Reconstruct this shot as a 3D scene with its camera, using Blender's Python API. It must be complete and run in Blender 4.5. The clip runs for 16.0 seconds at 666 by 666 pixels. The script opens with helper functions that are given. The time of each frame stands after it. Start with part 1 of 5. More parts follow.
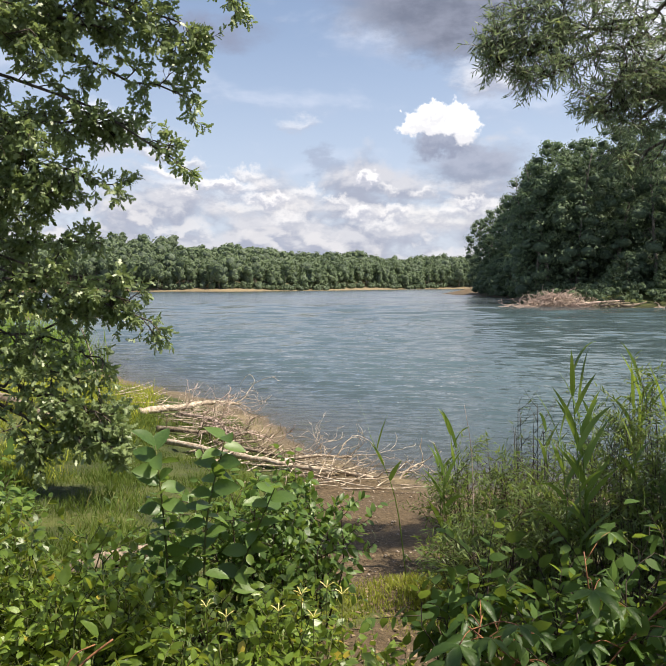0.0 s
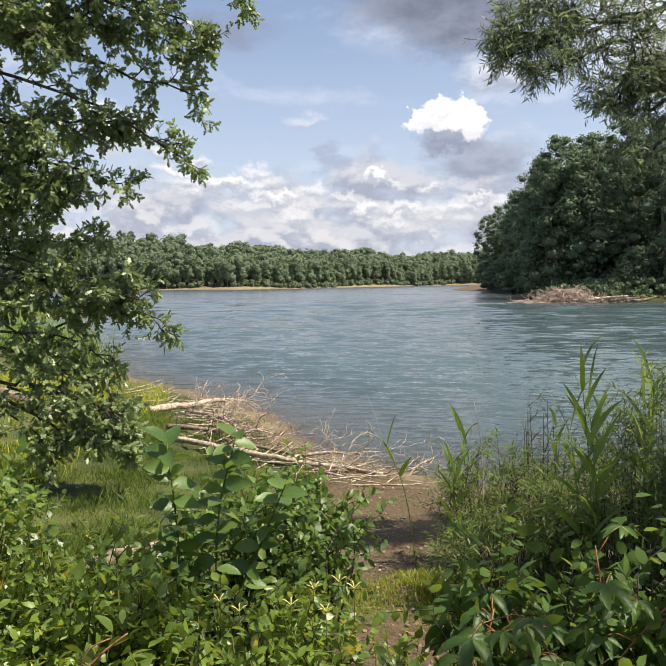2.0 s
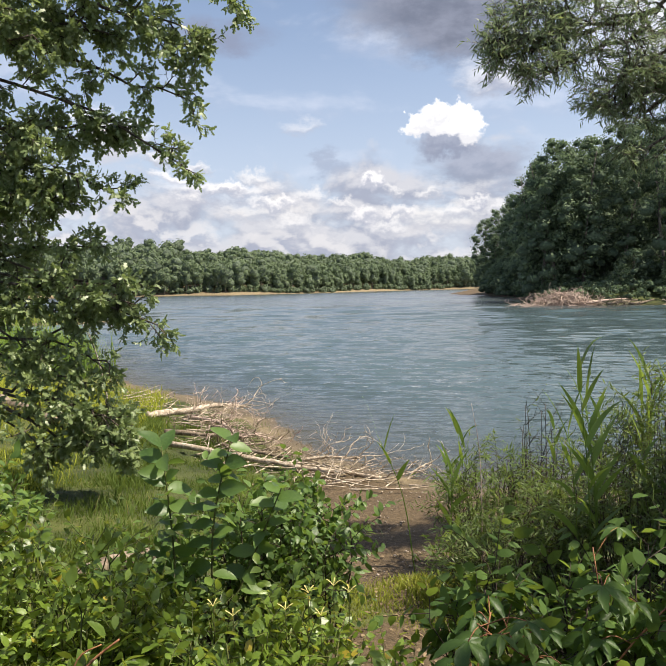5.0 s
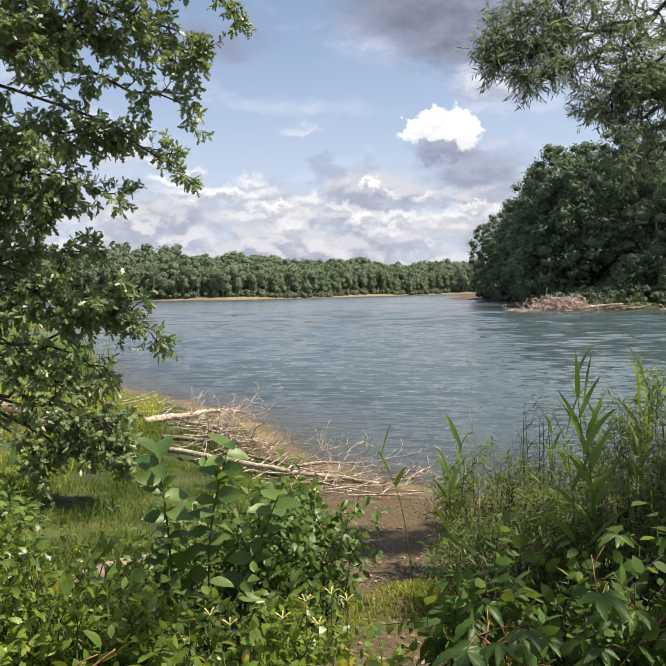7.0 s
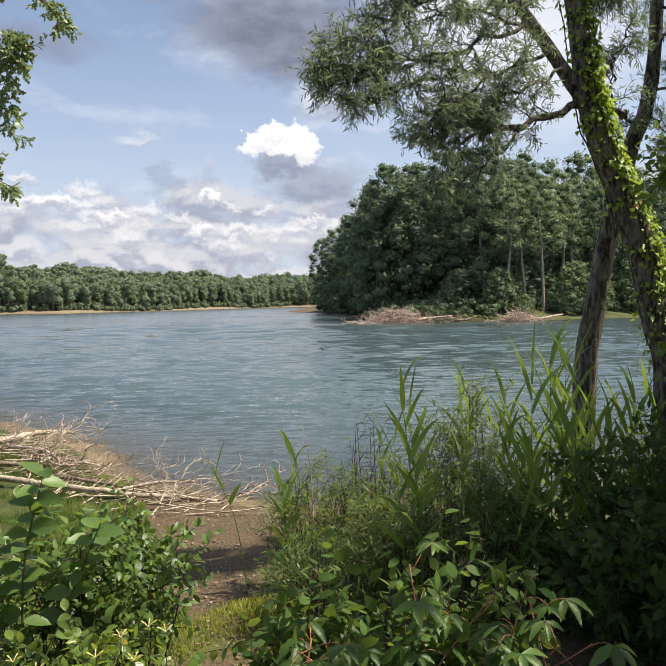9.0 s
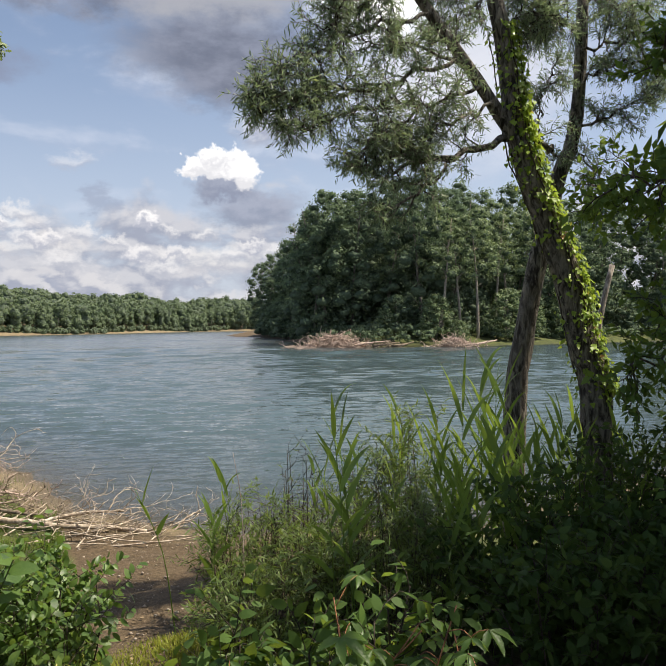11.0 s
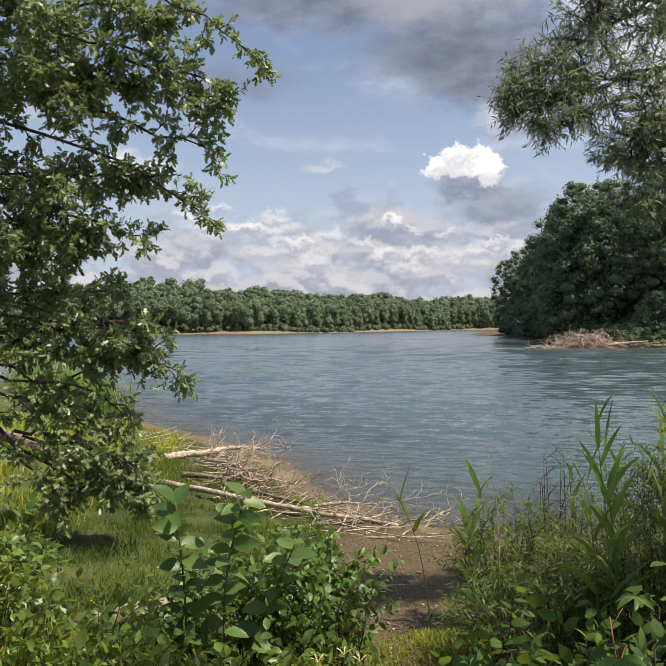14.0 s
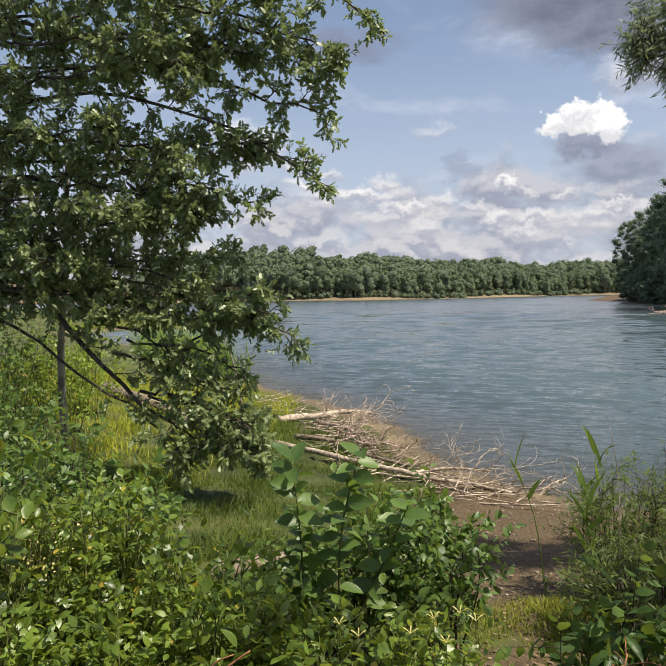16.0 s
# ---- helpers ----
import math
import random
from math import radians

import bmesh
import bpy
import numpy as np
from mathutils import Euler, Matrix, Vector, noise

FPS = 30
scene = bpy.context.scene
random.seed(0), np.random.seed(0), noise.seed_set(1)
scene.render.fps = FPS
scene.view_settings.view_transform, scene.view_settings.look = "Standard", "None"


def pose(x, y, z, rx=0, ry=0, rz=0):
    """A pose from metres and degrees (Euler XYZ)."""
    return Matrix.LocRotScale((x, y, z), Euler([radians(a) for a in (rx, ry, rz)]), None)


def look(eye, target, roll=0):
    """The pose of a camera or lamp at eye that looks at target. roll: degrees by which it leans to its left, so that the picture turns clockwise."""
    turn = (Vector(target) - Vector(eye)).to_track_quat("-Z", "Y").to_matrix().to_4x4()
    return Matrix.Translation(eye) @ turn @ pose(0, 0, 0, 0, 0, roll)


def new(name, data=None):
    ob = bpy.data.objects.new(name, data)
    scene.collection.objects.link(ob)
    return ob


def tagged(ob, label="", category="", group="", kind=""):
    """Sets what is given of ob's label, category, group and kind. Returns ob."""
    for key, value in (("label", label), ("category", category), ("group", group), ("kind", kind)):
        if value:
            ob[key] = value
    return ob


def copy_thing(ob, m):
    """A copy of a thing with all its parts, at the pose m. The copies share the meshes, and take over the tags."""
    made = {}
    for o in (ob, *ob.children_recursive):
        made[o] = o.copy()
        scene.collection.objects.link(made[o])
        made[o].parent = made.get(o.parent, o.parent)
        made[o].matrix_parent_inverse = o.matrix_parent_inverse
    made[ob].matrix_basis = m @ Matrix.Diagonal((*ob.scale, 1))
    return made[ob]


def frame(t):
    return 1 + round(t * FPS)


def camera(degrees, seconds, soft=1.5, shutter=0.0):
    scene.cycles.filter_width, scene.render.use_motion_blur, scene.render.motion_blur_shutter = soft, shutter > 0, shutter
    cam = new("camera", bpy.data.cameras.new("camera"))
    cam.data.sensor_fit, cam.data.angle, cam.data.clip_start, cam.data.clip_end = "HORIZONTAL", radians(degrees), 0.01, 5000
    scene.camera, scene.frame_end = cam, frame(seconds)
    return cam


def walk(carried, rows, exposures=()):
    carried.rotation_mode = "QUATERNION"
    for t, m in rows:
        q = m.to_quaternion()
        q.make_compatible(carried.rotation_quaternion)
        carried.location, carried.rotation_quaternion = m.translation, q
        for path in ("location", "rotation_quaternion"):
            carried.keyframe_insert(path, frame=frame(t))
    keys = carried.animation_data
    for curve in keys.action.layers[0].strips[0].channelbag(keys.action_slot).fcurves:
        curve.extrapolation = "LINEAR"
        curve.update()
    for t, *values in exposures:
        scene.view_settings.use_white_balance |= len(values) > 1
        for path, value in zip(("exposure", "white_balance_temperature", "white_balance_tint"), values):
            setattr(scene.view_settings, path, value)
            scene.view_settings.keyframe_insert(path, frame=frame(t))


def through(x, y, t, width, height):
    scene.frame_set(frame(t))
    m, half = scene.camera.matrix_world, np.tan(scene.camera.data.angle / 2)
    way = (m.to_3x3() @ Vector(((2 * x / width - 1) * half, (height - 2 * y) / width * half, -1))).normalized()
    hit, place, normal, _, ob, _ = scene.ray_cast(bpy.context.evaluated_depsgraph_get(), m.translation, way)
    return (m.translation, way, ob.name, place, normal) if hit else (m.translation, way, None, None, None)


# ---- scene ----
EXPOSURE = 0.7
cam = camera(48.92, 16.0, soft=0.55)
ROWS = [
    (0.0, 0.000, -0.000, 3.000, 0.000, -3.860, -0.005),
    (0.5, -0.001, -0.011, 2.998, 0.174, -4.054, -0.000),
    (1.0, -0.004, -0.006, 2.991, 0.404, -4.183, -0.101),
    (1.5, -0.005, -0.012, 2.997, 0.561, -4.165, 0.276),
    (2.0, -0.006, -0.010, 2.995, 0.625, -4.072, 0.459),
    (2.5, -0.007, -0.014, 3.001, 0.502, -4.011, 0.242),
    (3.0, -0.006, -0.006, 2.991, 0.568, -4.049, 0.247),
    (3.5, -0.001, 0.007, 2.984, 0.474, -3.892, 0.656),
    (4.0, 0.002, 0.002, 2.983, 0.471, -3.827, 0.766),
    (6.5, 0.023, 0.022, 2.979, 0.490, -3.430, 0.954),
    (7.0, 0.010, 0.017, 2.989, 0.288, -3.321, 0.796),
    (7.5, 0.009, -0.016, 2.999, -0.826, -3.017, 0.889),
    (8.0, 0.027, 0.022, 2.996, -3.819, -2.820, 1.192),
    (8.5, 0.059, 0.008, 3.005, -6.170, -2.559, 1.393),
    (9.0, 0.086, 0.027, 3.010, -12.045, -2.488, 0.817),
    (9.5, 0.109, -0.003, 3.013, -16.948, -2.121, 0.282),
    (12.0, 0.148, 0.078, 3.031, -16.131, 0.269, -0.132),
    (12.5, 0.109, 0.055, 3.044, -11.084, 0.160, 0.159),
    (13.0, 0.070, -0.030, 3.077, -5.927, -0.004, 0.436),
    (13.5, 0.041, -0.039, 3.081, -1.818, -0.376, 0.294),
    (14.0, 0.032, -0.006, 3.064, 1.992, -0.600, 0.388),
    (14.5, 0.025, 0.017, 3.045, 4.667, -0.895, 0.336),
    (15.0, 0.020, 0.020, 3.041, 6.463, -1.745, 0.467),
    (15.5, 0.014, 0.015, 3.034, 8.379, -2.390, 0.606),
    (16.0, 0.014, -0.001, 3.041, 10.601, -3.156, 0.711),
]
walk(cam, [(t, pose(x, y, z, 90 + pitch, roll, yaw)) for t, x, y, z, yaw, pitch, roll in ROWS], exposures=[(0.0, EXPOSURE + 0.12), (9.0, EXPOSURE + 0.08), (12.0, EXPOSURE - 0.12), (16.0, EXPOSURE - 0.15)])

# ---- world, sun ----
SUN_AZ, SUN_EL = 104.0, 60.0      # degrees to the right of ahead, above the horizon
world = bpy.data.worlds.new("sky")
scene.world = world
world.use_nodes = True


class Nodes:
    """Short hand for a node tree."""

    def __init__(self, tree):
        self.tree = tree
        tree.nodes.clear()

    def add(self, kind):
        return self.tree.nodes.new(kind)

    def attribute(self, name):
        n = self.add("ShaderNodeAttribute")
        n.attribute_name = name
        return n.outputs["Fac"]

    def put(self, socket, value):
        if hasattr(value, "is_linked"):
            self.tree.links.new(value, socket)
        elif value is not None:
            socket.default_value = value

    def math(self, op, a, b=None, c=None, clamp=False):
        n = self.add("ShaderNodeMath")
        n.operation, n.use_clamp = op, clamp
        for s, v in zip(n.inputs, (a, b, c)):
            self.put(s, v)
        return n.outputs[0]

    def ramp(self, value, lo, hi, out_lo=0.0, out_hi=1.0):
        n = self.add("ShaderNodeMapRange")
        n.interpolation_type = "SMOOTHSTEP"
        for s, v in zip(n.inputs, (value, lo, hi, out_lo, out_hi)):
            self.put(s, v)
        return n.outputs[0]

    def mix(self, fac, a, b, blend="MIX"):
        n = self.add("ShaderNodeMix")
        n.data_type, n.blend_type = "RGBA", blend
        self.put(n.inputs[0], fac)
        self.put(n.inputs[6], a if hasattr(a, "is_linked") else (*a, 1.0)[:4])
        self.put(n.inputs[7], b if hasattr(b, "is_linked") else (*b, 1.0)[:4])
        return n.outputs[2]

    def noise(self, vector, scale, detail=4.0, rough=0.55, distort=0.0):
        n = self.add("ShaderNodeTexNoise")
        self.put(n.inputs["Vector"], vector)
        self.put(n.inputs["Scale"], scale)
        self.put(n.inputs["Detail"], detail)
        self.put(n.inputs["Roughness"], rough)
        self.put(n.inputs["Distortion"], distort)
        return n.outputs[0]

    def xyz(self, x, y, z):
        n = self.add("ShaderNodeCombineXYZ")
        for s, v in zip(n.inputs, (x, y, z)):
            self.put(s, v)
        return n.outputs[0]

    def split(self, v):
        n = self.add("ShaderNodeSeparateXYZ")
        self.put(n.inputs[0], v)
        return n.outputs


def build_sky():
    k = Nodes(world.node_tree)
    sky = k.add("ShaderNodeTexSky")
    sky.sky_type, sky.sun_disc = "NISHITA", False
    sky.sun_elevation, sky.sun_rotation = radians(SUN_EL), radians(SUN_AZ)
    sky.air_density, sky.dust_density, sky.ozone_density = 1.0, 1.6, 1.5
    blue = k.mix(1.0, sky.outputs[0], (0.098, 0.098, 0.098), "MULTIPLY")
    d = k.split(k.add("ShaderNodeTexCoord").outputs["Generated"])
    az = k.math("MULTIPLY", k.math("ARCTAN2", d[0], d[1]), 57.2958)
    el = k.math("MULTIPLY", k.math("ARCSINE", d[2]), 57.2958)
    flat = k.xyz(k.math("MULTIPLY", az, 0.1), k.math("MULTIPLY", el, 0.2), 3.7)
    wob = k.noise(flat, 3.2, 6.0, 0.6)
    wob2 = k.noise(k.xyz(k.math("MULTIPLY", az, 0.1), k.math("MULTIPLY", el, 0.16), 9.1), 3.2, 6.0, 0.62)
    az2 = k.math("ADD", az, k.math("MULTIPLY", k.math("SUBTRACT", wob, 0.5), 7.0))
    el2 = k.math("ADD", el, k.math("MULTIPLY", k.math("SUBTRACT", wob2, 0.5), 4.4))
    fine = k.noise(flat, 9.0, 5.0, 0.6)
    curl = k.noise(k.xyz(k.math("MULTIPLY", az, 0.1), k.math("MULTIPLY", el, 0.1), 5.5), 9.0, 6.0, 0.6)
    curl2 = k.noise(k.xyz(k.math("MULTIPLY", az, 0.1), k.math("MULTIPLY", el, 0.1), 2.2), 9.0, 6.0, 0.6)
    az3 = k.math("ADD", az, k.math("MULTIPLY", k.math("SUBTRACT", curl, 0.5), 2.6))
    el3 = k.math("ADD", el, k.math("MULTIPLY", k.math("SUBTRACT", curl2, 0.5), 2.6))
    # pale haze over the horizon
    col = k.mix(k.ramp(el, -3.0, 24.0, 0.8, 0.12), blue, (0.47, 0.51, 0.61))

    def field(lift, seed, scale, sx=0.1, sy=0.2):
        return k.noise(k.xyz(k.math("MULTIPLY", az, sx), k.math("MULTIPLY", k.math("ADD", el, lift), sy), seed), scale, 6.0, 0.52, 0.2)

    def deck(seed, scale, base, edge, thick, dark, light, strength, sx=0.1, sy=0.2):
        """Broken cloud, lit from above: light where it thins upwards."""
        nonlocal col
        n = field(0.0, seed, scale, sx, sy)
        up = field(0.9, seed, scale, sx, sy)
        m = k.ramp(k.math("ADD", n, base), edge, edge + thick)
        lit = k.ramp(k.math("SUBTRACT", n, up), -0.05, 0.09)
        col = k.mix(k.math("MULTIPLY", m, strength), col, k.mix(lit, dark, light))

    # thin veils high up, heaped cloud low down
    deck(1.3, 1.5, k.ramp(el, 6.0, 30.0, 0.0, 0.03), 0.52, 0.22, (0.36, 0.40, 0.50), (0.54, 0.57, 0.65), 0.5, 0.08, 0.16)
    deck(6.1, 1.5, k.ramp(el, 5.0, 15.0, 0.10, -0.32), 0.44, 0.2, (0.27, 0.29, 0.36), (0.48, 0.48, 0.51), 0.9, 0.12, 0.2)
    deck(8.7, 2.7, k.ramp(el, 2.5, 13.0, 0.05, -0.32), 0.46, 0.2, (0.30, 0.32, 0.39), (0.56, 0.55, 0.56), 0.75, 0.14, 0.21)

    def puff(a, e, ra, re, colour, strength=1.0, soft=0.55, lit=None, crisp=False):
        nonlocal col
        x = k.math("DIVIDE", k.math("SUBTRACT", az3 if crisp else az2, a), ra)
        y = k.math("DIVIDE", k.math("SUBTRACT", el3 if crisp else el2, e), re)
        r = k.math("SQRT", k.math("ADD", k.math("MULTIPLY", x, x), k.math("MULTIPLY", y, y)))
        m = k.math("MULTIPLY", k.ramp(r, 1.0 + soft * 0.4, 1.0 - soft), strength)
        c = colour if lit is None else k.mix(k.ramp(k.math("ADD", y, k.math("MULTIPLY", k.math("SUBTRACT", fine, 0.5), 1.6)), -0.6, 0.5), colour, lit)
        col = k.mix(m, col, c)

    grey, pale, white = (0.20, 0.225, 0.31), (0.36, 0.375, 0.44), (0.86, 0.85, 0.84)
    bank = k.mix(k.ramp(wob, 0.3, 0.7), (0.135, 0.15, 0.20), (0.215, 0.235, 0.30))
    # the dark bank overhead with the sun's glow at its far edge
    puff(-3.0, 24.2, 10.0, 2.6, bank, 0.9, 0.6)
    puff(8.0, 24.6, 9.0, 3.4, (0.33, 0.335, 0.365), 0.9, 0.6)
    puff(8.2, 20.2, 8.6, 3.0, bank, 0.96, 0.6)
    puff(10.5, 18.0, 5.4, 2.4, bank, 0.92, 0.6)
    puff(6.0, 28.5, 16.0, 2.6, (0.34, 0.36, 0.41), 0.8, 0.8)
    puff(26.0, 18.5, 11.0, 7.0, (0.62, 0.63, 0.67), 0.85, 0.8)
    puff(20.0, 24.4, 5.2, 3.8, (1.0, 0.99, 0.98), 0.98, 0.6)
    puff(-9.0, 18.2, 4.2, 1.3, grey, 0.85, 0.9)
    puff(12.6, 15.0, 3.4, 1.4, (0.30, 0.32, 0.39), 0.85, 0.7, (0.58, 0.59, 0.63))
    # low broken cumulus
    puff(-16.9, 11.0, 2.6, 2.2, (0.45, 0.45, 0.49), 0.95, 0.6, (0.78, 0.76, 0.75))
    puff(-9.0, 7.0, 5.4, 1.0, (0.34, 0.355, 0.42), 0.8, 0.6, (0.70, 0.68, 0.67))
    puff(-12.5, 8.2, 1.8, 0.6, (0.46, 0.47, 0.52), 0.8, 0.6, (0.76, 0.74, 0.73))
    puff(-5.0, 5.6, 5.0, 0.8, (0.36, 0.375, 0.43), 0.7, 0.7, (0.62, 0.6, 0.59))
    puff(7.5, 4.9, 4.6, 1.3, (0.38, 0.39, 0.44), 0.8, 0.7, (0.66, 0.64, 0.62))
    puff(2.7, 8.0, 1.0, 0.7, pale, 0.9, 0.5, (0.8, 0.78, 0.77), True)
    puff(1.9, 5.4, 1.3, 0.9, pale, 0.8, 0.5, (0.74, 0.72, 0.71), True)
    puff(-0.4, 9.4, 1.1, 1.0, (0.26, 0.295, 0.385), 0.6, 0.8)
    puff(-2.5, 12.0, 1.6, 0.8, pale, 0.5, 0.9, (0.64, 0.64, 0.66))
    # the tall white cumulus over its own shaded base
    puff(10.6, 9.0, 4.6, 1.6, (0.23, 0.26, 0.335), 0.95, 0.6, (0.30, 0.325, 0.40))
    puff(8.3, 10.6, 2.8, 1.0, (0.22, 0.245, 0.32), 0.97, 0.5, (0.29, 0.315, 0.39), True)
    shade = (0.60, 0.60, 0.62)
    puff(7.9, 11.9, 2.4, 0.9, shade, 1.0, 0.3, white, True)
    puff(6.2, 12.0, 1.1, 0.8, shade, 1.0, 0.3, white, True)
    puff(7.7, 12.7, 1.2, 0.9, shade, 1.0, 0.3, white, True)
    puff(9.6, 12.5, 1.1, 1.0, shade, 1.0, 0.3, white, True)
    puff(10.1, 11.5, 1.2, 1.3, shade, 1.0, 0.3, white, True)
    for a, e, r in ((-13.5, 9.6, 1.0), (-10.6, 8.9, 0.8), (-6.6, 8.3, 1.1), (-2.2, 6.9, 1.2), (0.2, 6.2, 0.9), (-3.4, 4.8, 1.5), (3.6, 4.4, 1.4), (6.9, 6.9, 1.0), (8.8, 5.4, 1.3), (12.4, 5.6, 1.2), (4.4, 7.2, 0.7)):
        puff(a, e, r * 1.25, r * 0.62, (0.37, 0.385, 0.44), 0.8, 0.6, (0.66, 0.65, 0.65), True)
    puff(-4.8, 6.4, 2.2, 0.6, pale, 0.8, 0.5, (0.74, 0.72, 0.71), True)
    puff(-8.4, 7.5, 1.6, 0.6, pale, 0.8, 0.5, (0.78, 0.76, 0.75), True)
    puff(4.6, 5.6, 1.5, 0.6, pale, 0.7, 0.5, (0.72, 0.7, 0.69), True)
    puff(10.6, 6.2, 1.4, 0.5, pale, 0.7, 0.5, (0.74, 0.72, 0.71), True)
    col = k.mix(1.0, col, (0.885, 0.88, 0.885), "MULTIPLY")
    bg = k.add("ShaderNodeBackground")
    k.put(bg.inputs[0], col)
    k.put(bg.inputs[1], 1.0)
    out = k.add("ShaderNodeOutputWorld")
    k.tree.links.new(bg.outputs[0], out.inputs[0])


build_sky()
sun = new("sun", bpy.data.lights.new("sun", "SUN"))
sun.data.energy, sun.data.angle, sun.data.color = 5.0, radians(0.6), (1.0, 0.91, 0.74)
a, e = radians(SUN_AZ), radians(SUN_EL)
sun.matrix_world = look((40 * math.sin(a) * math.cos(e), 40 * math.cos(a) * math.cos(e), 40 * math.sin(e)), (0, 0, 0))


# ---- materials ----
def material(name):
    m = bpy.data.materials.new(name)
    m.use_nodes = True
    return m, Nodes(m.node_tree)


def finish(k, shader, bump=None):
    out = k.add("ShaderNodeOutputMaterial")
    k.tree.links.new(shader, out.inputs[0])


def bumped(k, height, strength, distance):
    b = k.add("ShaderNodeBump")
    k.put(b.inputs["Height"], height)
    k.put(b.inputs["Strength"], strength)
    k.put(b.inputs["Distance"], distance)
    return b.outputs[0]


def principled(k, colour, rough, normal=None, spec=0.5, metallic=0.0):
    p = k.add("ShaderNodeBsdfPrincipled")
    k.put(p.inputs["Base Color"], colour if hasattr(colour, "is_linked") else (*colour, 1.0)[:4])
    k.put(p.inputs["Roughness"], rough)
    k.put(p.inputs["Specular IOR Level"], spec)
    k.put(p.inputs["Metallic"], metallic)
    if normal is not None:
        k.put(p.inputs["Normal"], normal)
    return p.outputs[0]


def where(k):
    return k.add("ShaderNodeTexCoord").outputs["Object"]


def place_of(k):
    return k.add("ShaderNodeNewGeometry").outputs["Position"]


def leaf_material(name, dark, light, glow, through=0.35, rough=0.45, own=False, spec=0.45, old=None, patch=2.2, share=0.8):
    """Leaves: each one has its own tone; light comes through the blade."""
    m, k = material(name)
    if own:
        r = k.add("ShaderNodeObjectInfo").outputs["Random"]
    else:
        r = k.add("ShaderNodeNewGeometry").outputs["Random Per Island"]
    pos = place_of(k)
    n = k.noise(pos, patch, 2.0)
    fac = k.math("MULTIPLY_ADD", k.math("SUBTRACT", n, 0.5), share * 2.0, k.math("MULTIPLY_ADD", k.math("SUBTRACT", r, 0.5), 1.0 if share < 1 else 0.6, 0.5), True)
    colour = k.mix(fac, dark, light)
    if old is not None:
        colour = k.mix(k.ramp(r, 0.982, 0.99), colour, old)
    vein = k.noise(pos, 70.0, 3.0)
    colour = k.mix(k.ramp(vein, 0.35, 0.75, 0.0, 0.35), colour, light)
    body = principled(k, colour, rough, bumped(k, vein, 0.4, 0.004), spec)
    t = k.add("ShaderNodeBsdfTranslucent")
    k.put(t.inputs[0], k.mix(0.5, colour, glow))
    mixer = k.add("ShaderNodeMixShader")
    mixer.inputs[0].default_value = through
    k.tree.links.new(body, mixer.inputs[1])
    k.tree.links.new(t.outputs[0], mixer.inputs[2])
    finish(k, mixer.outputs[0])
    return m


def clump_material(name, dark, light, scale=1.4):
    """Foliage seen from afar: mottled tone and leafy relief."""
    m, k = material(name)
    pos = place_of(k)
    r = k.add("ShaderNodeNewGeometry").outputs["Random Per Island"]
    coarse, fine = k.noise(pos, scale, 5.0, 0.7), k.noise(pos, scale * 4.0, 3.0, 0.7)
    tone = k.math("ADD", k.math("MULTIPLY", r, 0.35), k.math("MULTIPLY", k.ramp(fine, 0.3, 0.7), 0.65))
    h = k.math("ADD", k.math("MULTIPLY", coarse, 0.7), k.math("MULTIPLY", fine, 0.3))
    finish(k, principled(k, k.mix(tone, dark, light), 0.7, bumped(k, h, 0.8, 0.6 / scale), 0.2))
    return m


def bark_material(name, dark, light, stretch=(9.0, 9.0, 2.2), depth=0.03, moss=None, rough=0.9):
    m, k = material(name)
    w = where(k)
    mp = k.add("ShaderNodeMapping")
    k.put(mp.inputs[0], w)
    mp.inputs["Scale"].default_value = stretch
    ridge = k.noise(mp.outputs[0], 1.6, 6.0, 0.65, 0.6)
    patch = k.noise(w, 1.7, 3.0)
    colour = k.mix(k.ramp(ridge, 0.38, 0.66), dark, light)
    colour = k.mix(k.ramp(patch, 0.5, 0.75, 0.0, 0.5), colour, [0.6 * c for c in light] if moss is None else moss)
    finish(k, principled(k, colour, rough, bumped(k, ridge, 0.8, depth), 0.2))
    return m


oak_leaf = leaf_material("oak_leaves", (0.095, 0.14, 0.055), (0.25, 0.31, 0.13), (0.34, 0.43, 0.11), 0.38, 0.45, spec=0.75, patch=1.6)
willow_leaf = leaf_material("willow_leaves", (0.11, 0.15, 0.09), (0.25, 0.31, 0.185), (0.31, 0.40, 0.16), 0.46, 0.42, old=(0.3, 0.3, 0.06))
ivy_leaf = leaf_material("ivy_leaves", (0.11, 0.19, 0.025), (0.32, 0.44, 0.06), (0.45, 0.52, 0.05), 0.45, 0.45, old=(0.35, 0.16, 0.06))
honey_leaf = leaf_material("honeysuckle_leaves", (0.02, 0.05, 0.01), (0.185, 0.27, 0.04), (0.55, 0.6, 0.06), 0.42, 0.36, spec=0.55, patch=2.6, share=1.3, old=(0.46, 0.34, 0.05))
honey_single = leaf_material("honeysuckle_blades", (0.02, 0.05, 0.01), (0.185, 0.27, 0.04), (0.55, 0.6, 0.06), 0.42, 0.36, own=True, spec=0.55, patch=2.6, share=1.3, old=(0.46, 0.34, 0.05))
shrub_leaf = leaf_material("shrub_leaves", (0.052, 0.105, 0.026), (0.155, 0.24, 0.058), (0.30, 0.42, 0.05), 0.42, 0.42, spec=0.5)
shrub_single = leaf_material("shrub_blades", (0.052, 0.105, 0.026), (0.145, 0.23, 0.054), (0.30, 0.42, 0.05), 0.42, 0.42, own=True, spec=0.5)
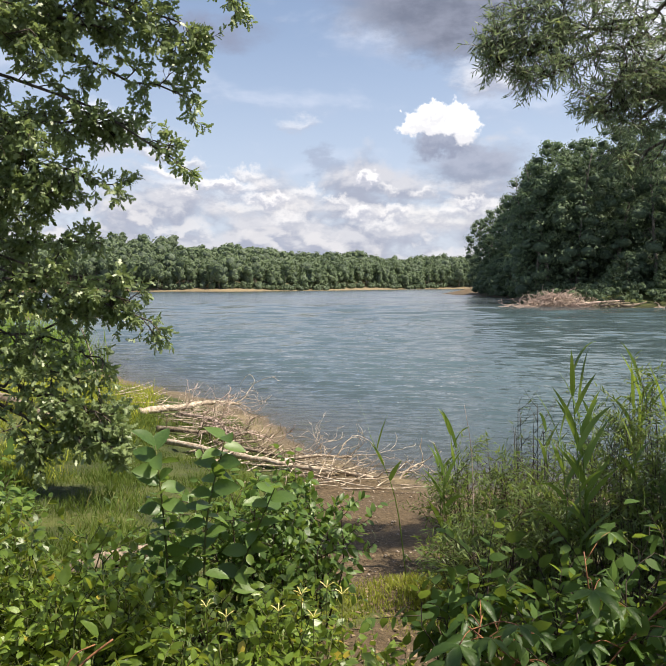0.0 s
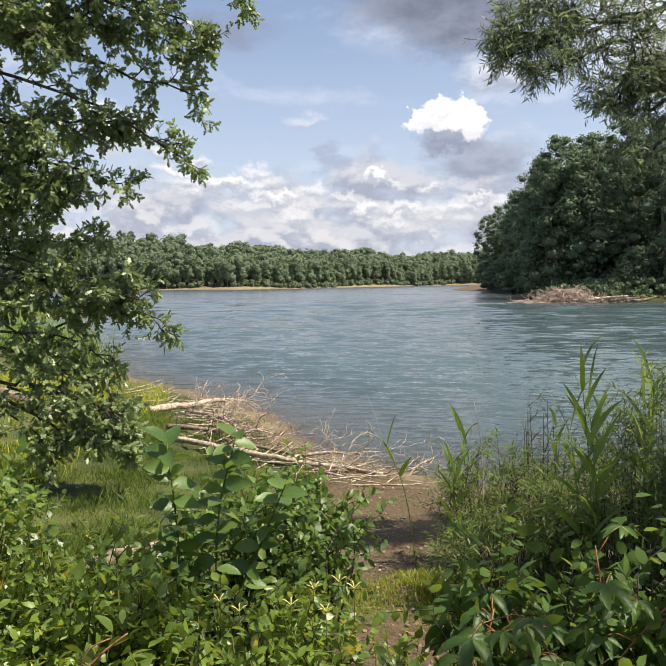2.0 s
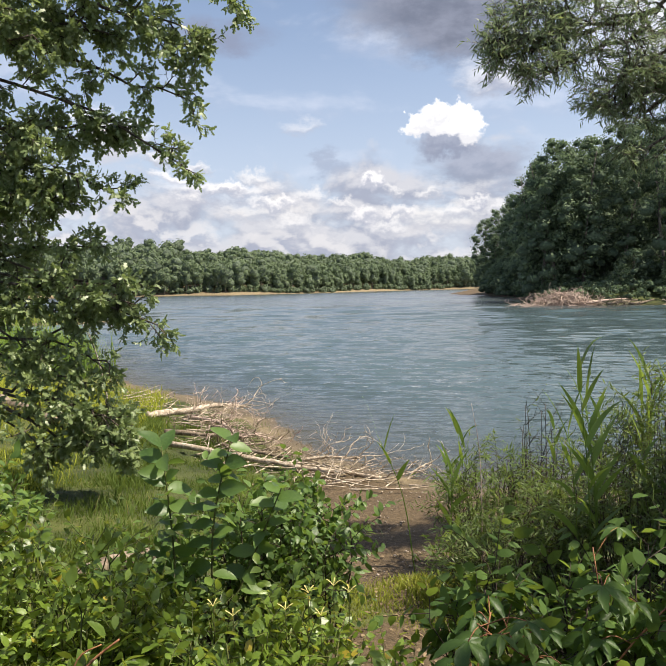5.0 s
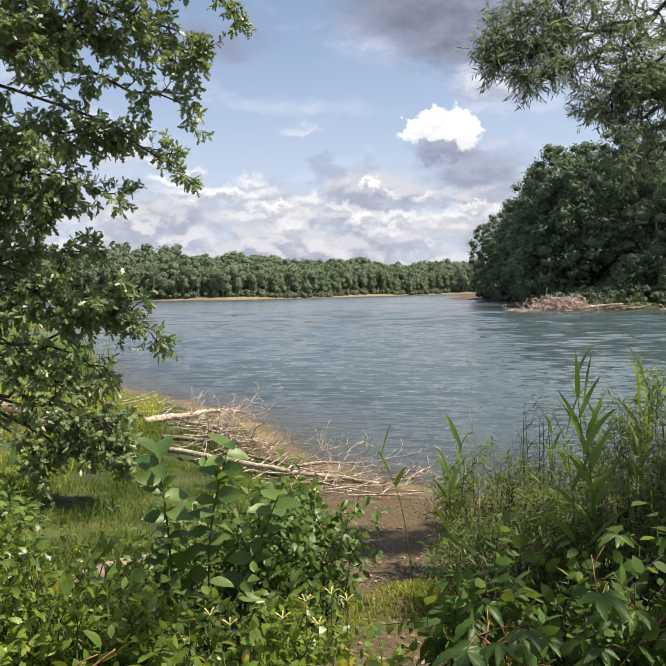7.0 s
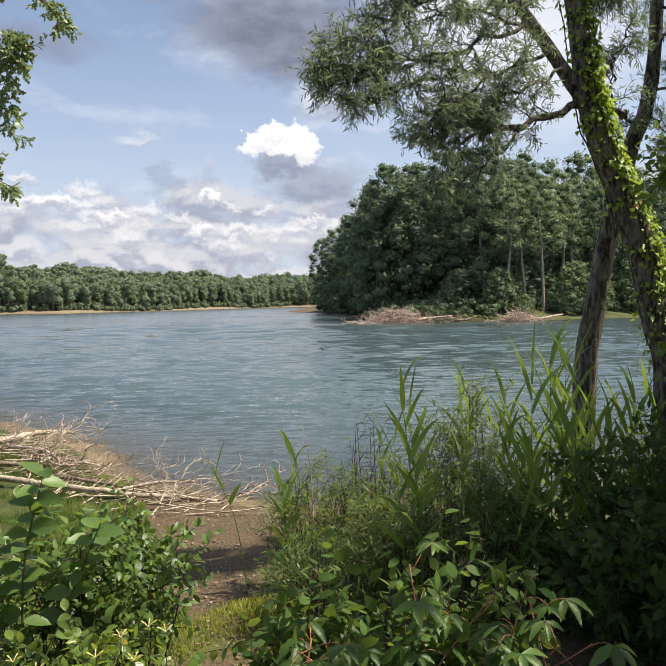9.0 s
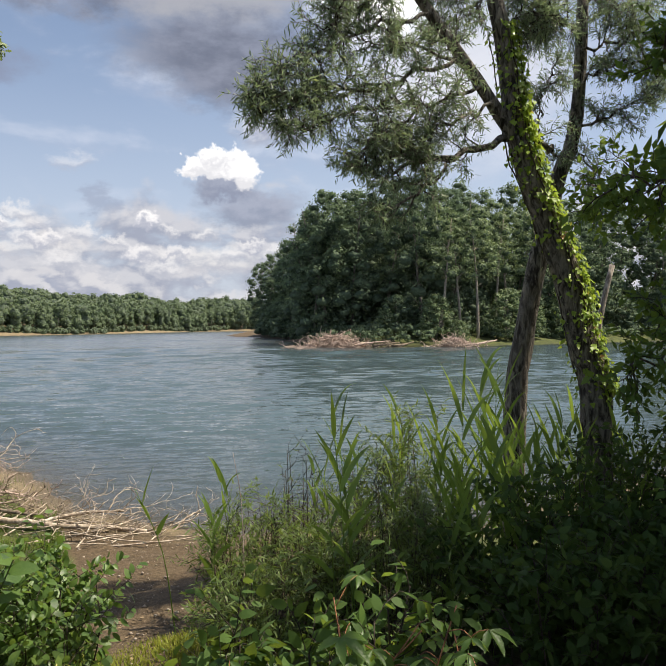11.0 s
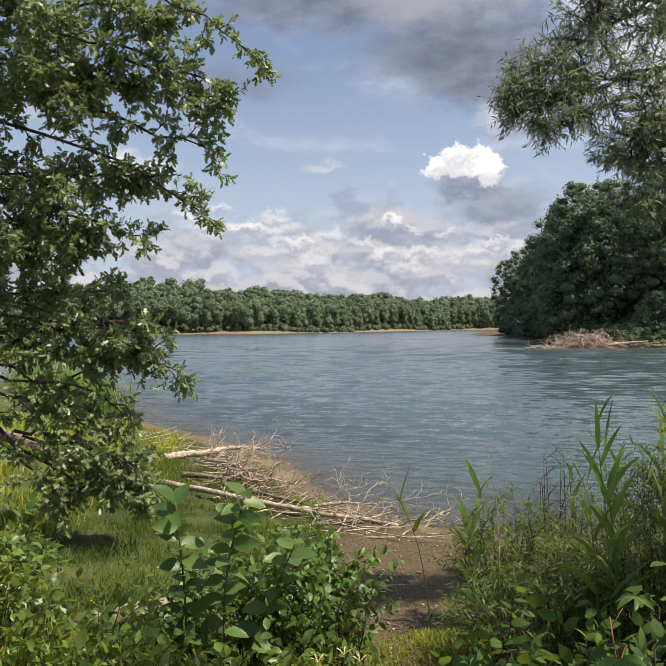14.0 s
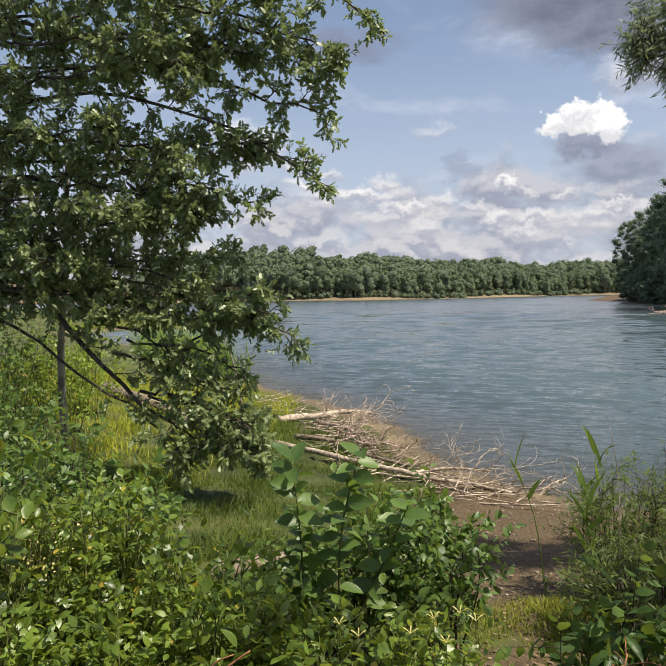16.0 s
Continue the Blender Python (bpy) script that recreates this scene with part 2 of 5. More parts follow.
# darker, duller shrub leaves: the thicket's shade is put into the colour
shaded_thicket_leaf = leaf_material("shaded_thicket_leaves", (0.022, 0.046, 0.013), (0.06, 0.10, 0.026), (0.25, 0.34, 0.05), 0.35, 0.65, spec=0.12)
creeper_single = leaf_material("creeper_blades", (0.024, 0.056, 0.013), (0.09, 0.155, 0.034), (0.34, 0.46, 0.05), 0.34, 0.42, own=True, spec=0.32)
creeper_leaf = leaf_material("creeper_leaves", (0.03, 0.065, 0.016), (0.10, 0.17, 0.04), (0.38, 0.48, 0.05), 0.42, 0.6, spec=0.2)
sandbar_leaf = leaf_material("sandbar_willow_leaves", (0.05, 0.085, 0.025), (0.145, 0.2, 0.055), (0.38, 0.48, 0.07), 0.42, 0.48, spec=0.35)
reed_leaf = leaf_material("reed_leaves", (0.065, 0.12, 0.025), (0.15, 0.235, 0.045), (0.42, 0.54, 0.06), 0.46, 0.45)
grass_blade = leaf_material("grass_blades", (0.09, 0.12, 0.018), (0.27, 0.29, 0.045), (0.48, 0.5, 0.07), 0.4, 0.6, spec=0.2, old=(0.34, 0.27, 0.12))
litter_leaf = leaf_material("dry_litter", (0.06, 0.042, 0.026), (0.26, 0.19, 0.115), (0.2, 0.14, 0.06), 0.15, 0.7, spec=0.2)
# yellower long grass, brightened further: sunlight on the bank put into the colour
sunlit_meadow_blade = leaf_material("sunlit_meadow_blades", (0.15, 0.18, 0.02), (0.38, 0.40, 0.05), (0.6, 0.62, 0.08), 0.42, 0.6, spec=0.2, patch=0.8, share=1.0)
# greener short grass, darkened further: shade on the lawn put into the colour
shaded_lawn_blade = leaf_material("shaded_lawn_blades", (0.034, 0.064, 0.012), (0.10, 0.145, 0.026), (0.3, 0.36, 0.06), 0.4, 0.6, spec=0.2, patch=0.9, share=1.2, old=(0.3, 0.24, 0.1))
# lightened, bluish leaves: haze over the cape is put into the colour
wood_leaf = leaf_material("woodland_leaves", (0.08, 0.115, 0.078), (0.19, 0.245, 0.138), (0.18, 0.27, 0.1), 0.32, 0.7, spec=0.15, patch=0.17, share=1.3)
wood_leaf_pale = leaf_material("pale_woodland_leaves", (0.11, 0.155, 0.085), (0.25, 0.31, 0.16), (0.27, 0.36, 0.08), 0.3, 0.55, spec=0.3)
# pale low-contrast leaves: the far shore's haze is put into the colour
far_leaf = leaf_material("far_woods_leaves", (0.085, 0.118, 0.068), (0.14, 0.18, 0.095), (0.18, 0.25, 0.09), 0.22, 0.75, spec=0.15, patch=0.12, share=0.6)
# inner masses darker than their leaves: shade between boughs put into the colour
shaded_wood_clump = clump_material("shaded_woodland_clumps", (0.05, 0.075, 0.05), (0.105, 0.14, 0.08), 1.3)
shaded_pale_clump = clump_material("shaded_pale_clumps", (0.06, 0.09, 0.045), (0.12, 0.165, 0.075), 2.0)
# lifted like the far leaves, with the haze in the tone
far_clump = clump_material("far_woods_clumps", (0.075, 0.10, 0.07), (0.12, 0.15, 0.095), 0.8)
oak_bark = bark_material("oak_bark", (0.035, 0.028, 0.022), (0.13, 0.105, 0.085))
willow_bark = bark_material("willow_bark", (0.035, 0.029, 0.024), (0.30, 0.265, 0.22), (13.0, 13.0, 3.6), 0.09)
pale_bark = bark_material("pale_bark", (0.14, 0.12, 0.10), (0.42, 0.37, 0.31))
wood_bark = bark_material("woodland_bark", (0.08, 0.07, 0.06), (0.26, 0.23, 0.2), (3.0, 3.0, 0.8), 0.05)
drift_wood = bark_material("driftwood", (0.25, 0.195, 0.145), (0.60, 0.51, 0.41), (8.0, 8.0, 8.0), 0.012, (0.34, 0.26, 0.185), 0.75)
brush_wood = bark_material("brushwood", (0.27, 0.20, 0.165), (0.58, 0.46, 0.39), (5.0, 5.0, 5.0), 0.012, (0.27, 0.2, 0.16), 0.8)
drift_dark = bark_material("weathered_wood", (0.10, 0.075, 0.055), (0.30, 0.24, 0.18), (7.0, 7.0, 7.0), 0.015, (0.2, 0.16, 0.12), 0.85)
stem_green = bark_material("green_stems", (0.05, 0.06, 0.02), (0.15, 0.16, 0.05), (20.0, 20.0, 5.0), 0.002, (0.12, 0.09, 0.04), 0.6)
stem_red = bark_material("reddish_stems", (0.12, 0.05, 0.03), (0.32, 0.15, 0.07), (20.0, 20.0, 5.0), 0.002, (0.2, 0.12, 0.05), 0.55)
stem_dark = bark_material("dark_stems", (0.03, 0.022, 0.018), (0.10, 0.075, 0.055), (20.0, 20.0, 5.0), 0.002, (0.07, 0.055, 0.04), 0.7)
flower_cream = leaf_material("cream_petals", (0.5, 0.42, 0.1), (0.68, 0.6, 0.25), (0.7, 0.6, 0.2), 0.35, 0.5, own=True)


def ground_material():
    m, k = material("lakeside_ground")
    p = place_of(k)
    grass = k.attribute("grass")
    sand = k.attribute("sand")
    wet = k.attribute("wet")
    coarse, fine = k.noise(p, 1.3, 5.0), k.noise(p, 26.0, 5.0, 0.7)
    grit = k.noise(p, 140.0, 3.0, 0.7)
    soil = k.mix(k.ramp(fine, 0.3, 0.72), (0.05, 0.034, 0.018), (0.15, 0.106, 0.062))
    soil = k.mix(k.ramp(grit, 0.62, 0.75), soil, (0.33, 0.27, 0.19))
    beach = k.mix(k.ramp(fine, 0.3, 0.7), (0.135, 0.105, 0.06), (0.28, 0.222, 0.135))
    turf = k.mix(k.ramp(coarse, 0.35, 0.65), (0.034, 0.048, 0.013), (0.09, 0.105, 0.025))
    turf = k.mix(k.ramp(fine, 0.45, 0.75, 0.0, 0.6), turf, (0.10, 0.075, 0.04))
    colour = k.mix(sand, soil, beach)
    edge = k.math("ADD", grass, k.math("MULTIPLY", k.math("SUBTRACT", coarse, 0.5), 0.7))
    colour = k.mix(k.ramp(edge, 0.35, 0.65), colour, turf)
    colour = k.mix(wet, colour, k.mix(1.0, colour, (0.45, 0.42, 0.4), "MULTIPLY"))
    rough = k.math("MULTIPLY_ADD", wet, -0.45, 0.92)
    h = k.math("ADD", k.math("MULTIPLY", fine, 0.7), k.math("MULTIPLY", grit, 0.3))
    finish(k, principled(k, colour, rough, bumped(k, h, 0.9, 0.03), 0.3))
    return m


def water_material():
    """A murky lake: waves in the gloss, the bottom shows through in the shallows."""
    m, k = material("lake_water")
    p = place_of(k)
    s = k.split(p)
    deep = k.attribute("deep")

    def wave(sx, sy, scale, z, detail=3.0, distort=0.4):
        return k.noise(k.xyz(k.math("MULTIPLY", s[0], sx), k.math("MULTIPLY", s[1], sy), z), scale, detail, 0.55, distort)

    gust = k.noise(k.xyz(k.math("MULTIPLY", s[0], 0.4), s[1], 2.0), 0.06, 3.0)
    swell = wave(0.28, 1.0, 0.9, 0.3)
    chop = wave(0.55, 1.0, 2.4, 5.0)
    ripple = wave(0.6, 1.0, 8.0, 8.0, 2.0)
    h = k.math("ADD", k.math("MULTIPLY", swell, 0.12), k.math("ADD", k.math("MULTIPLY", chop, 0.38), k.math("MULTIPLY", ripple, 0.09)))
    h = k.math("MULTIPLY", h, k.ramp(gust, 0.3, 0.7, 0.65, 1.25))
    h = k.math("MULTIPLY", h, k.ramp(s[1], 14.0, 90.0, 1.0, 0.16))
    nrm = bumped(k, h, 0.75, 0.16)
    body = k.add("ShaderNodeBsdfDiffuse")
    k.put(body.inputs[0], k.mix(k.ramp(gust, 0.3, 0.7), (0.062, 0.092, 0.105, 1), (0.072, 0.104, 0.118, 1)))
    k.put(body.inputs[2], nrm)
    clear = k.add("ShaderNodeBsdfTransparent")
    clear.inputs[0].default_value = (0.78, 0.80, 0.72, 1)
    under = k.add("ShaderNodeMixShader")
    k.put(under.inputs[0], deep)
    k.tree.links.new(clear.outputs[0], under.inputs[1])
    k.tree.links.new(body.outputs[0], under.inputs[2])
    gloss = k.add("ShaderNodeBsdfGlossy")
    k.put(gloss.inputs["Roughness"], k.ramp(s[1], 14.0, 150.0, 0.03, 0.2))
    k.put(gloss.inputs["Normal"], nrm)
    fr = k.add("ShaderNodeFresnel")
    fr.inputs[0].default_value = 1.33
    k.put(fr.inputs[1], nrm)
    top = k.add("ShaderNodeMixShader")
    k.put(top.inputs[0], fr.outputs[0])
    k.tree.links.new(under.outputs[0], top.inputs[1])
    k.tree.links.new(gloss.outputs[0], top.inputs[2])
    finish(k, top.outputs[0])
    return m


def stone_material():
    m, k = material("pebbles")
    r = k.add("ShaderNodeNewGeometry").outputs["Random Per Island"]
    n = k.noise(place_of(k), 60.0, 4.0)
    colour = k.mix(r, (0.16, 0.12, 0.09), (0.42, 0.35, 0.28))
    colour = k.mix(k.ramp(n, 0.4, 0.7, 0.0, 0.5), colour, (0.25, 0.2, 0.16))
    finish(k, principled(k, colour, 0.8, bumped(k, n, 0.4, 0.004)))
    return m


pebble = stone_material()


# ---- building blocks ----
rng = np.random.default_rng(7)


def unit(v):
    v = np.asarray(v, float)
    return v / np.maximum(np.linalg.norm(v, axis=-1, keepdims=True), 1e-9)


def mesh_of(name, verts, tris, mat, smooth=True):
    me = bpy.data.meshes.new(name)
    verts, tris = np.asarray(verts, np.float32), np.asarray(tris, np.int32)
    me.vertices.add(len(verts))
    me.vertices.foreach_set("co", verts.ravel())
    me.loops.add(tris.size)
    me.loops.foreach_set("vertex_index", tris.ravel())
    me.polygons.add(len(tris))
    me.polygons.foreach_set("loop_start", np.arange(0, tris.size, tris.shape[1], dtype=np.int32))
    me.polygons.foreach_set("loop_total", np.full(len(tris), tris.shape[1], np.int32))
    me.polygons.foreach_set("use_smooth", np.full(len(tris), smooth, bool))
    me.materials.append(mat)
    me.update(calc_edges=True)
    return me


def thing(name, at, label, category, group="", kind=""):
    ob = new(name)
    ob.empty_display_size = 0.1
    ob.location = at
    return tagged(ob, label, category, group, kind)


def part(name, geo, mat, parent, at, label="", kind="", smooth=True):
    """A mesh from world coordinates under a thing that stands at `at`."""
    verts, tris = geo
    ob = new(name, mesh_of(name, np.asarray(verts) - np.asarray(at), tris, mat, smooth))
    ob.parent = parent
    return tagged(ob, label, kind=kind)


def join(pieces):
    pieces = [p for p in pieces if len(p[0])]
    off, vs, ts = 0, [], []
    for v, t in pieces:
        vs.append(v)
        ts.append(np.asarray(t) + off)
        off += len(v)
    return np.concatenate(vs), np.concatenate(ts)


def smooth_path(points, n):
    """A smooth run of n places through the given ones."""
    p = np.asarray(points, float)
    if len(p) < 3:
        return p[0] + (p[-1] - p[0]) * np.linspace(0, 1, n)[:, None]
    q = np.vstack([2 * p[0] - p[1], p, 2 * p[-1] - p[-2]])
    out = []
    for u in np.linspace(0, len(p) - 1 - 1e-6, n):
        i, f = int(u), u - int(u)
        a, b, c, d = q[i:i + 4]
        out.append(0.5 * (2 * b + (c - a) * f + (2 * a - 5 * b + 4 * c - d) * f * f + (3 * b - a - 3 * c + d) * f ** 3))
    return np.array(out)


def tube(path, r0, r1, sides=6, lumps=0.0, taper=1.0):
    path = np.asarray(path, float)
    n = len(path)
    tan = unit(np.gradient(path, axis=0))
    ref = np.array([0.31, 0.17, 0.93])
    side = unit(np.cross(tan, ref))
    up = np.cross(side, tan)
    rad = r0 + (r1 - r0) * np.linspace(0, 1, n) ** taper
    ang = np.linspace(0, 2 * np.pi, sides, endpoint=False)
    ring = np.cos(ang)[None, :, None] * side[:, None] + np.sin(ang)[None, :, None] * up[:, None]
    rr = rad[:, None] * (1 + lumps * rng.normal(size=(n, sides)))
    v = (path[:, None] + ring * rr[..., None]).reshape(-1, 3)
    i = np.arange(n - 1)[:, None] * sides + np.arange(sides)[None]
    j = np.arange(n - 1)[:, None] * sides + (np.arange(sides)[None] + 1) % sides
    t = np.concatenate([np.stack([i, j, j + sides], -1).reshape(-1, 3), np.stack([i, j + sides, i + sides], -1).reshape(-1, 3)])
    caps = [[0, k + 1, k] for k in range(1, sides - 1)] + [[(n - 1) * sides, (n - 1) * sides + k, (n - 1) * sides + k + 1] for k in range(1, sides - 1)]
    return v, np.concatenate([t, np.array(caps)])


def wander(start, way, length, n=5, jitter=0.25, sag=0.0):
    p, d, out = np.array(start, float), unit(way), [np.array(start, float)]
    for _ in range(n - 1):
        d = unit(d + rng.normal(size=3) * jitter + np.array([0, 0, -sag]))
        p = p + d * length / (n - 1)
        out.append(p.copy())
    return np.array(out)


def at_fraction(path, f):
    u = f * (len(path) - 1)
    i = min(int(u), len(path) - 2)
    return path[i] + (path[i + 1] - path[i]) * (u - i), unit(path[i + 1] - path[i])


def shoots(path, count, low, high, lo_len, hi_len, lean=0.6, lift=0.0, n=5, jitter=0.25, sag=0.0, taper=0.0):
    """Side shoots along a branch."""
    out = []
    for f in np.linspace(low, high, count) if count > 1 else [high]:
        p, d = at_fraction(path, min(max(f + rng.normal() * 0.02, 0), 1))
        side = unit(np.cross(d, rng.normal(size=3)))
        out.append(wander(p, d * lean + side * (1 - lean * 0.5) + np.array([0, 0, lift]), rng.uniform(lo_len, hi_len) * (1 - taper * f), n, jitter, sag))
    return out


# leaf shapes: y along the blade, x across, z its face
def blade_shape(profile, fold=0.0, bend=0.0, ribbed=True):
    """A leaf from (place along, half width) pairs."""
    v, t = [], []
    for s, w in profile:
        z = -bend * s * s
        if ribbed:
            v += [(-w, s, z + fold * w), (0, s, z), (w, s, z + fold * w)]
        else:
            v += [(-w, s, z), (w, s, z)]
    c = 3 if ribbed else 2
    for i in range(len(profile) - 1):
        for j in range(c - 1):
            a, b = i * c + j, (i + 1) * c + j
            t += [(a, a + 1, b + 1), (a, b + 1, b)]
    return np.array(v, float), np.array(t)


OVATE = blade_shape([(0, 0.02), (0.12, 0.17), (0.35, 0.29), (0.6, 0.27), (0.85, 0.14), (1, 0.0)], 0.35, 0.2)
BROAD = blade_shape([(0, 0.02), (0.1, 0.2), (0.3, 0.33), (0.55, 0.31), (0.8, 0.17), (1, 0.0)], 0.3, 0.18)
LANCE = blade_shape([(0, 0.015), (0.4, 0.085), (1, 0.0)], 0.0, 0.22, False)
OAKLEAF = blade_shape([(0, 0.02), (0.22, 0.2), (0.36, 0.08), (0.55, 0.31), (0.68, 0.11), (0.86, 0.2), (1, 0.03)], 0.0, 0.2, False)
CHIP = (np.array([(0, -0.5, 0), (0.36, 0, 0.06), (0, 0.5, -0.05), (-0.36, 0, 0.06)]), np.array([(0, 1, 2), (0, 2, 3)]))
SLIM = (np.array([(0, 0, 0), (0.085, 0.42, -0.03), (0, 1.0, -0.2), (-0.085, 0.42, -0.03)]), np.array([(0, 1, 2), (0, 2, 3)]))
LEAFLET = blade_shape([(0, 0.01), (0.14, 0.075), (0.38, 0.175), (0.5, 0.165), (0.62, 0.17), (0.74, 0.115), (0.84, 0.10), (1, 0.0)], 0.55, 0.3)
ROUND = blade_shape([(0, 0.04), (0.24, 0.25), (0.62, 0.26), (1, 0.02)], 0.0, 0.3, False)
PLAIN = blade_shape([(0, 0.03), (0.42, 0.27), (1, 0.01)], 0.0, 0.16, False)
IVY = blade_shape([(0, 0.1), (0.12, 0.42), (0.4, 0.36), (1, 0.0)], 0.2, 0.12)


def scatter(shape, pos, along, face, size):
    """Many copies of a leaf shape as one run of vertices."""
    sv, st = shape
    pos, along = np.asarray(pos, float), unit(along)
    x = unit(np.cross(along, face))
    z = np.cross(x, along)
    size = np.broadcast_to(np.asarray(size, float), (len(pos),))[:, None, None]
    v = pos[:, None] + size * (sv[None, :, 0:1] * x[:, None] + sv[None, :, 1:2] * along[:, None] + sv[None, :, 2:3] * z[:, None])
    t = st[None] + (np.arange(len(pos)) * len(sv))[:, None, None]
    return v.reshape(-1, 3), t.reshape(-1, 3)


def lumps(centres, radii, squash=0.85, rough=0.16, rows=5, around=8):
    """Uneven leafy masses inside a crown, under its outer leaves."""
    lat = np.linspace(-np.pi / 2, np.pi / 2, rows)[1:-1]
    lon = np.linspace(0, 2 * np.pi, around, endpoint=False)
    ball = np.array([(0, 0, -1)] + [(math.cos(a) * math.cos(b), math.cos(a) * math.sin(b), math.sin(a)) for a in lat for b in lon] + [(0, 0, 1)])
    t, m = [], len(lat)
    for i in range(around):
        j = (i + 1) % around
        t.append((0, 1 + j, 1 + i))
        t.append((1 + (m - 1) * around + i, 1 + (m - 1) * around + j, 1 + m * around))
        for r in range(m - 1):
            a, b = 1 + r * around + i, 1 + r * around + j
            t += [(a, b, b + around), (a, b + around, a + around)]
    c, r = np.asarray(centres, float), np.asarray(radii, float)
    tall = np.ones((len(c), 1, 3))
    tall[:, 0, 2] = squash
    v = c[:, None] + ball[None] * tall * r[:, None, None] * (1 + rough * rng.normal(size=(len(c), len(ball), 1)))
    return v.reshape(-1, 3), (np.array(t)[None] + (np.arange(len(c)) * len(ball))[:, None, None]).reshape(-1, 3)


def leaves_on(twigs, per, low=0.15, spread=0.8, ahead=0.6, hang=0.0, flat=0.6):
    """Places and directions of leaves along twigs."""
    pos, along, face = [], [], []
    for tw in twigs:
        for f in np.linspace(low, 1.0, per):
            p, d = at_fraction(tw, f)
            side = unit(np.cross(d, rng.normal(size=3)))
            pos.append(p)
            along.append(unit(d * ahead + side * spread + np.array([0, 0, -hang])))
            face.append(unit(rng.normal(size=3) * (1 - flat) + np.array([0, 0, 1.0]) * flat))
    return np.array(pos), np.array(along), np.array(face)


def leaf_objects(shape_mesh, pos, along, face, size, parent, at, name="leaf"):
    """Leaves that can be told apart singly: objects on one mesh."""
    for p, y, f, s in zip(pos, unit(along), face, size):
        x = unit(np.cross(y, f))
        z = np.cross(x, y)
        ob = new(name, shape_mesh)
        ob.parent = parent
        q = p - np.asarray(at)
        ob.matrix_basis = Matrix([[x[0] * s, y[0] * s, z[0] * s, q[0]], [x[1] * s, y[1] * s, z[1] * s, q[1]], [x[2] * s, y[2] * s, z[2] * s, q[2]], [0, 0, 0, 1]])


# ---- land and lake ----
WAVE_SLOPE = 0.31
NEAR_LAND = [(150, 30), (40, 17), (16, 14), (9, 11.6), (5.6, 9.9), (3.3, 10.3), (1.4, 11.05), (0.5, 11.7), (-0.64, 12.9), (-1.0, 14.2), (-1.2, 15.2),
             (-1.77, 16.4), (-3.08, 18.5), (-4.2, 20.2), (-5.75, 21.9), (-7.3, 24.0), (-8.7, 26.6), (-11, 31), (-16, 38), (-26, 46), (-33, 55), (-30, 61),
             (-23, 63), (-20.6, 66.5), (-24, 71), (-36, 84), (-60, 95), (-250, 120), (-250, -120), (150, -120)]
CAPE = [(30.5, 219), (34, 203), (36.5, 153), (27, 104), (32, 93), (47, 91), (60, 94), (90, 104), (260, 90), (300, 250), (120, 300), (60, 240), (36, 224)]
FAR_LAND = [(-900, 90), (-300, 190), (-120, 252), (-72, 268), (-39, 272), (-6, 305), (18, 350), (63, 400), (90, 398), (300, 420), (900, 420), (900, 2600), (-900, 2600)]


def land_side(x, y, ring):
    """Distance to the shore, positive on land."""
    best, inside = np.full(x.shape, 1e9), np.zeros(x.shape, bool)
    for (x0, y0), (x1, y1) in zip(ring, ring[1:] + ring[:1]):
        dx, dy = x1 - x0, y1 - y0
        f = np.clip(((x - x0) * dx + (y - y0) * dy) / (dx * dx + dy * dy), 0, 1)
        best = np.minimum(best, np.hypot(x - x0 - f * dx, y - y0 - f * dy))
        if y0 != y1:
            inside ^= ((y0 > y) != (y1 > y)) & (x < (x1 - x0) * (y - y0) / (y1 - y0) + x0)
    return np.where(inside, best, -best)


def land(x, y):
    """Height of the ground."""
    x, y = np.asarray(x, float), np.asarray(y, float)
    wob = 0.22 * np.sin(1.9 * x + 0.7 * y) + 0.16 * np.sin(3.7 * y - 2.1 * x + 1.0) + 0.08 * np.sin(7.3 * x + 5.1 * y)
    a = land_side(x, y, NEAR_LAND) + wob * 0.6
    b, c = land_side(x, y, CAPE) + 1.5 * np.sin(0.3 * x + 0.21 * y), land_side(x, y, FAR_LAND) + 2.0 * np.sin(0.11 * x)
    za = np.where(a > 0, np.where(a < 3, 0.085 * a, np.where(a < 11.5, 0.255 + 0.15 * (a - 3), 1.53 + 0.05 * (a - 11.5))), 0.11 * a)
    za = np.minimum(za, 4.0) + np.where(a > 0.5, 0.05 * wob, 0)
    zb = np.where(b > 0, np.minimum(0.16 * b, 5.0), 0.12 * b)
    zc = np.where(c > 0, np.minimum(np.minimum(0.22 * c, 0.5 + 0.115 * c), 11.0), 0.10 * c)
    return np.maximum(np.maximum(np.maximum(za, zb), zc), -3.0)


def gz(x, y):
    return float(land(np.array([x]), np.array([y]))[0])


def steps(*runs):
    return np.concatenate([np.arange(a, b, s) for a, b, s in runs])


def sheet(xs, ys):
    gx, gy = np.meshgrid(xs, ys)
    n, m = len(xs), len(ys)
    i = (np.arange(m - 1)[:, None] * n + np.arange(n - 1)[None]).ravel()
    return gx.ravel(), gy.ravel(), np.stack([i, i + 1, i + n + 1, i + n], -1)


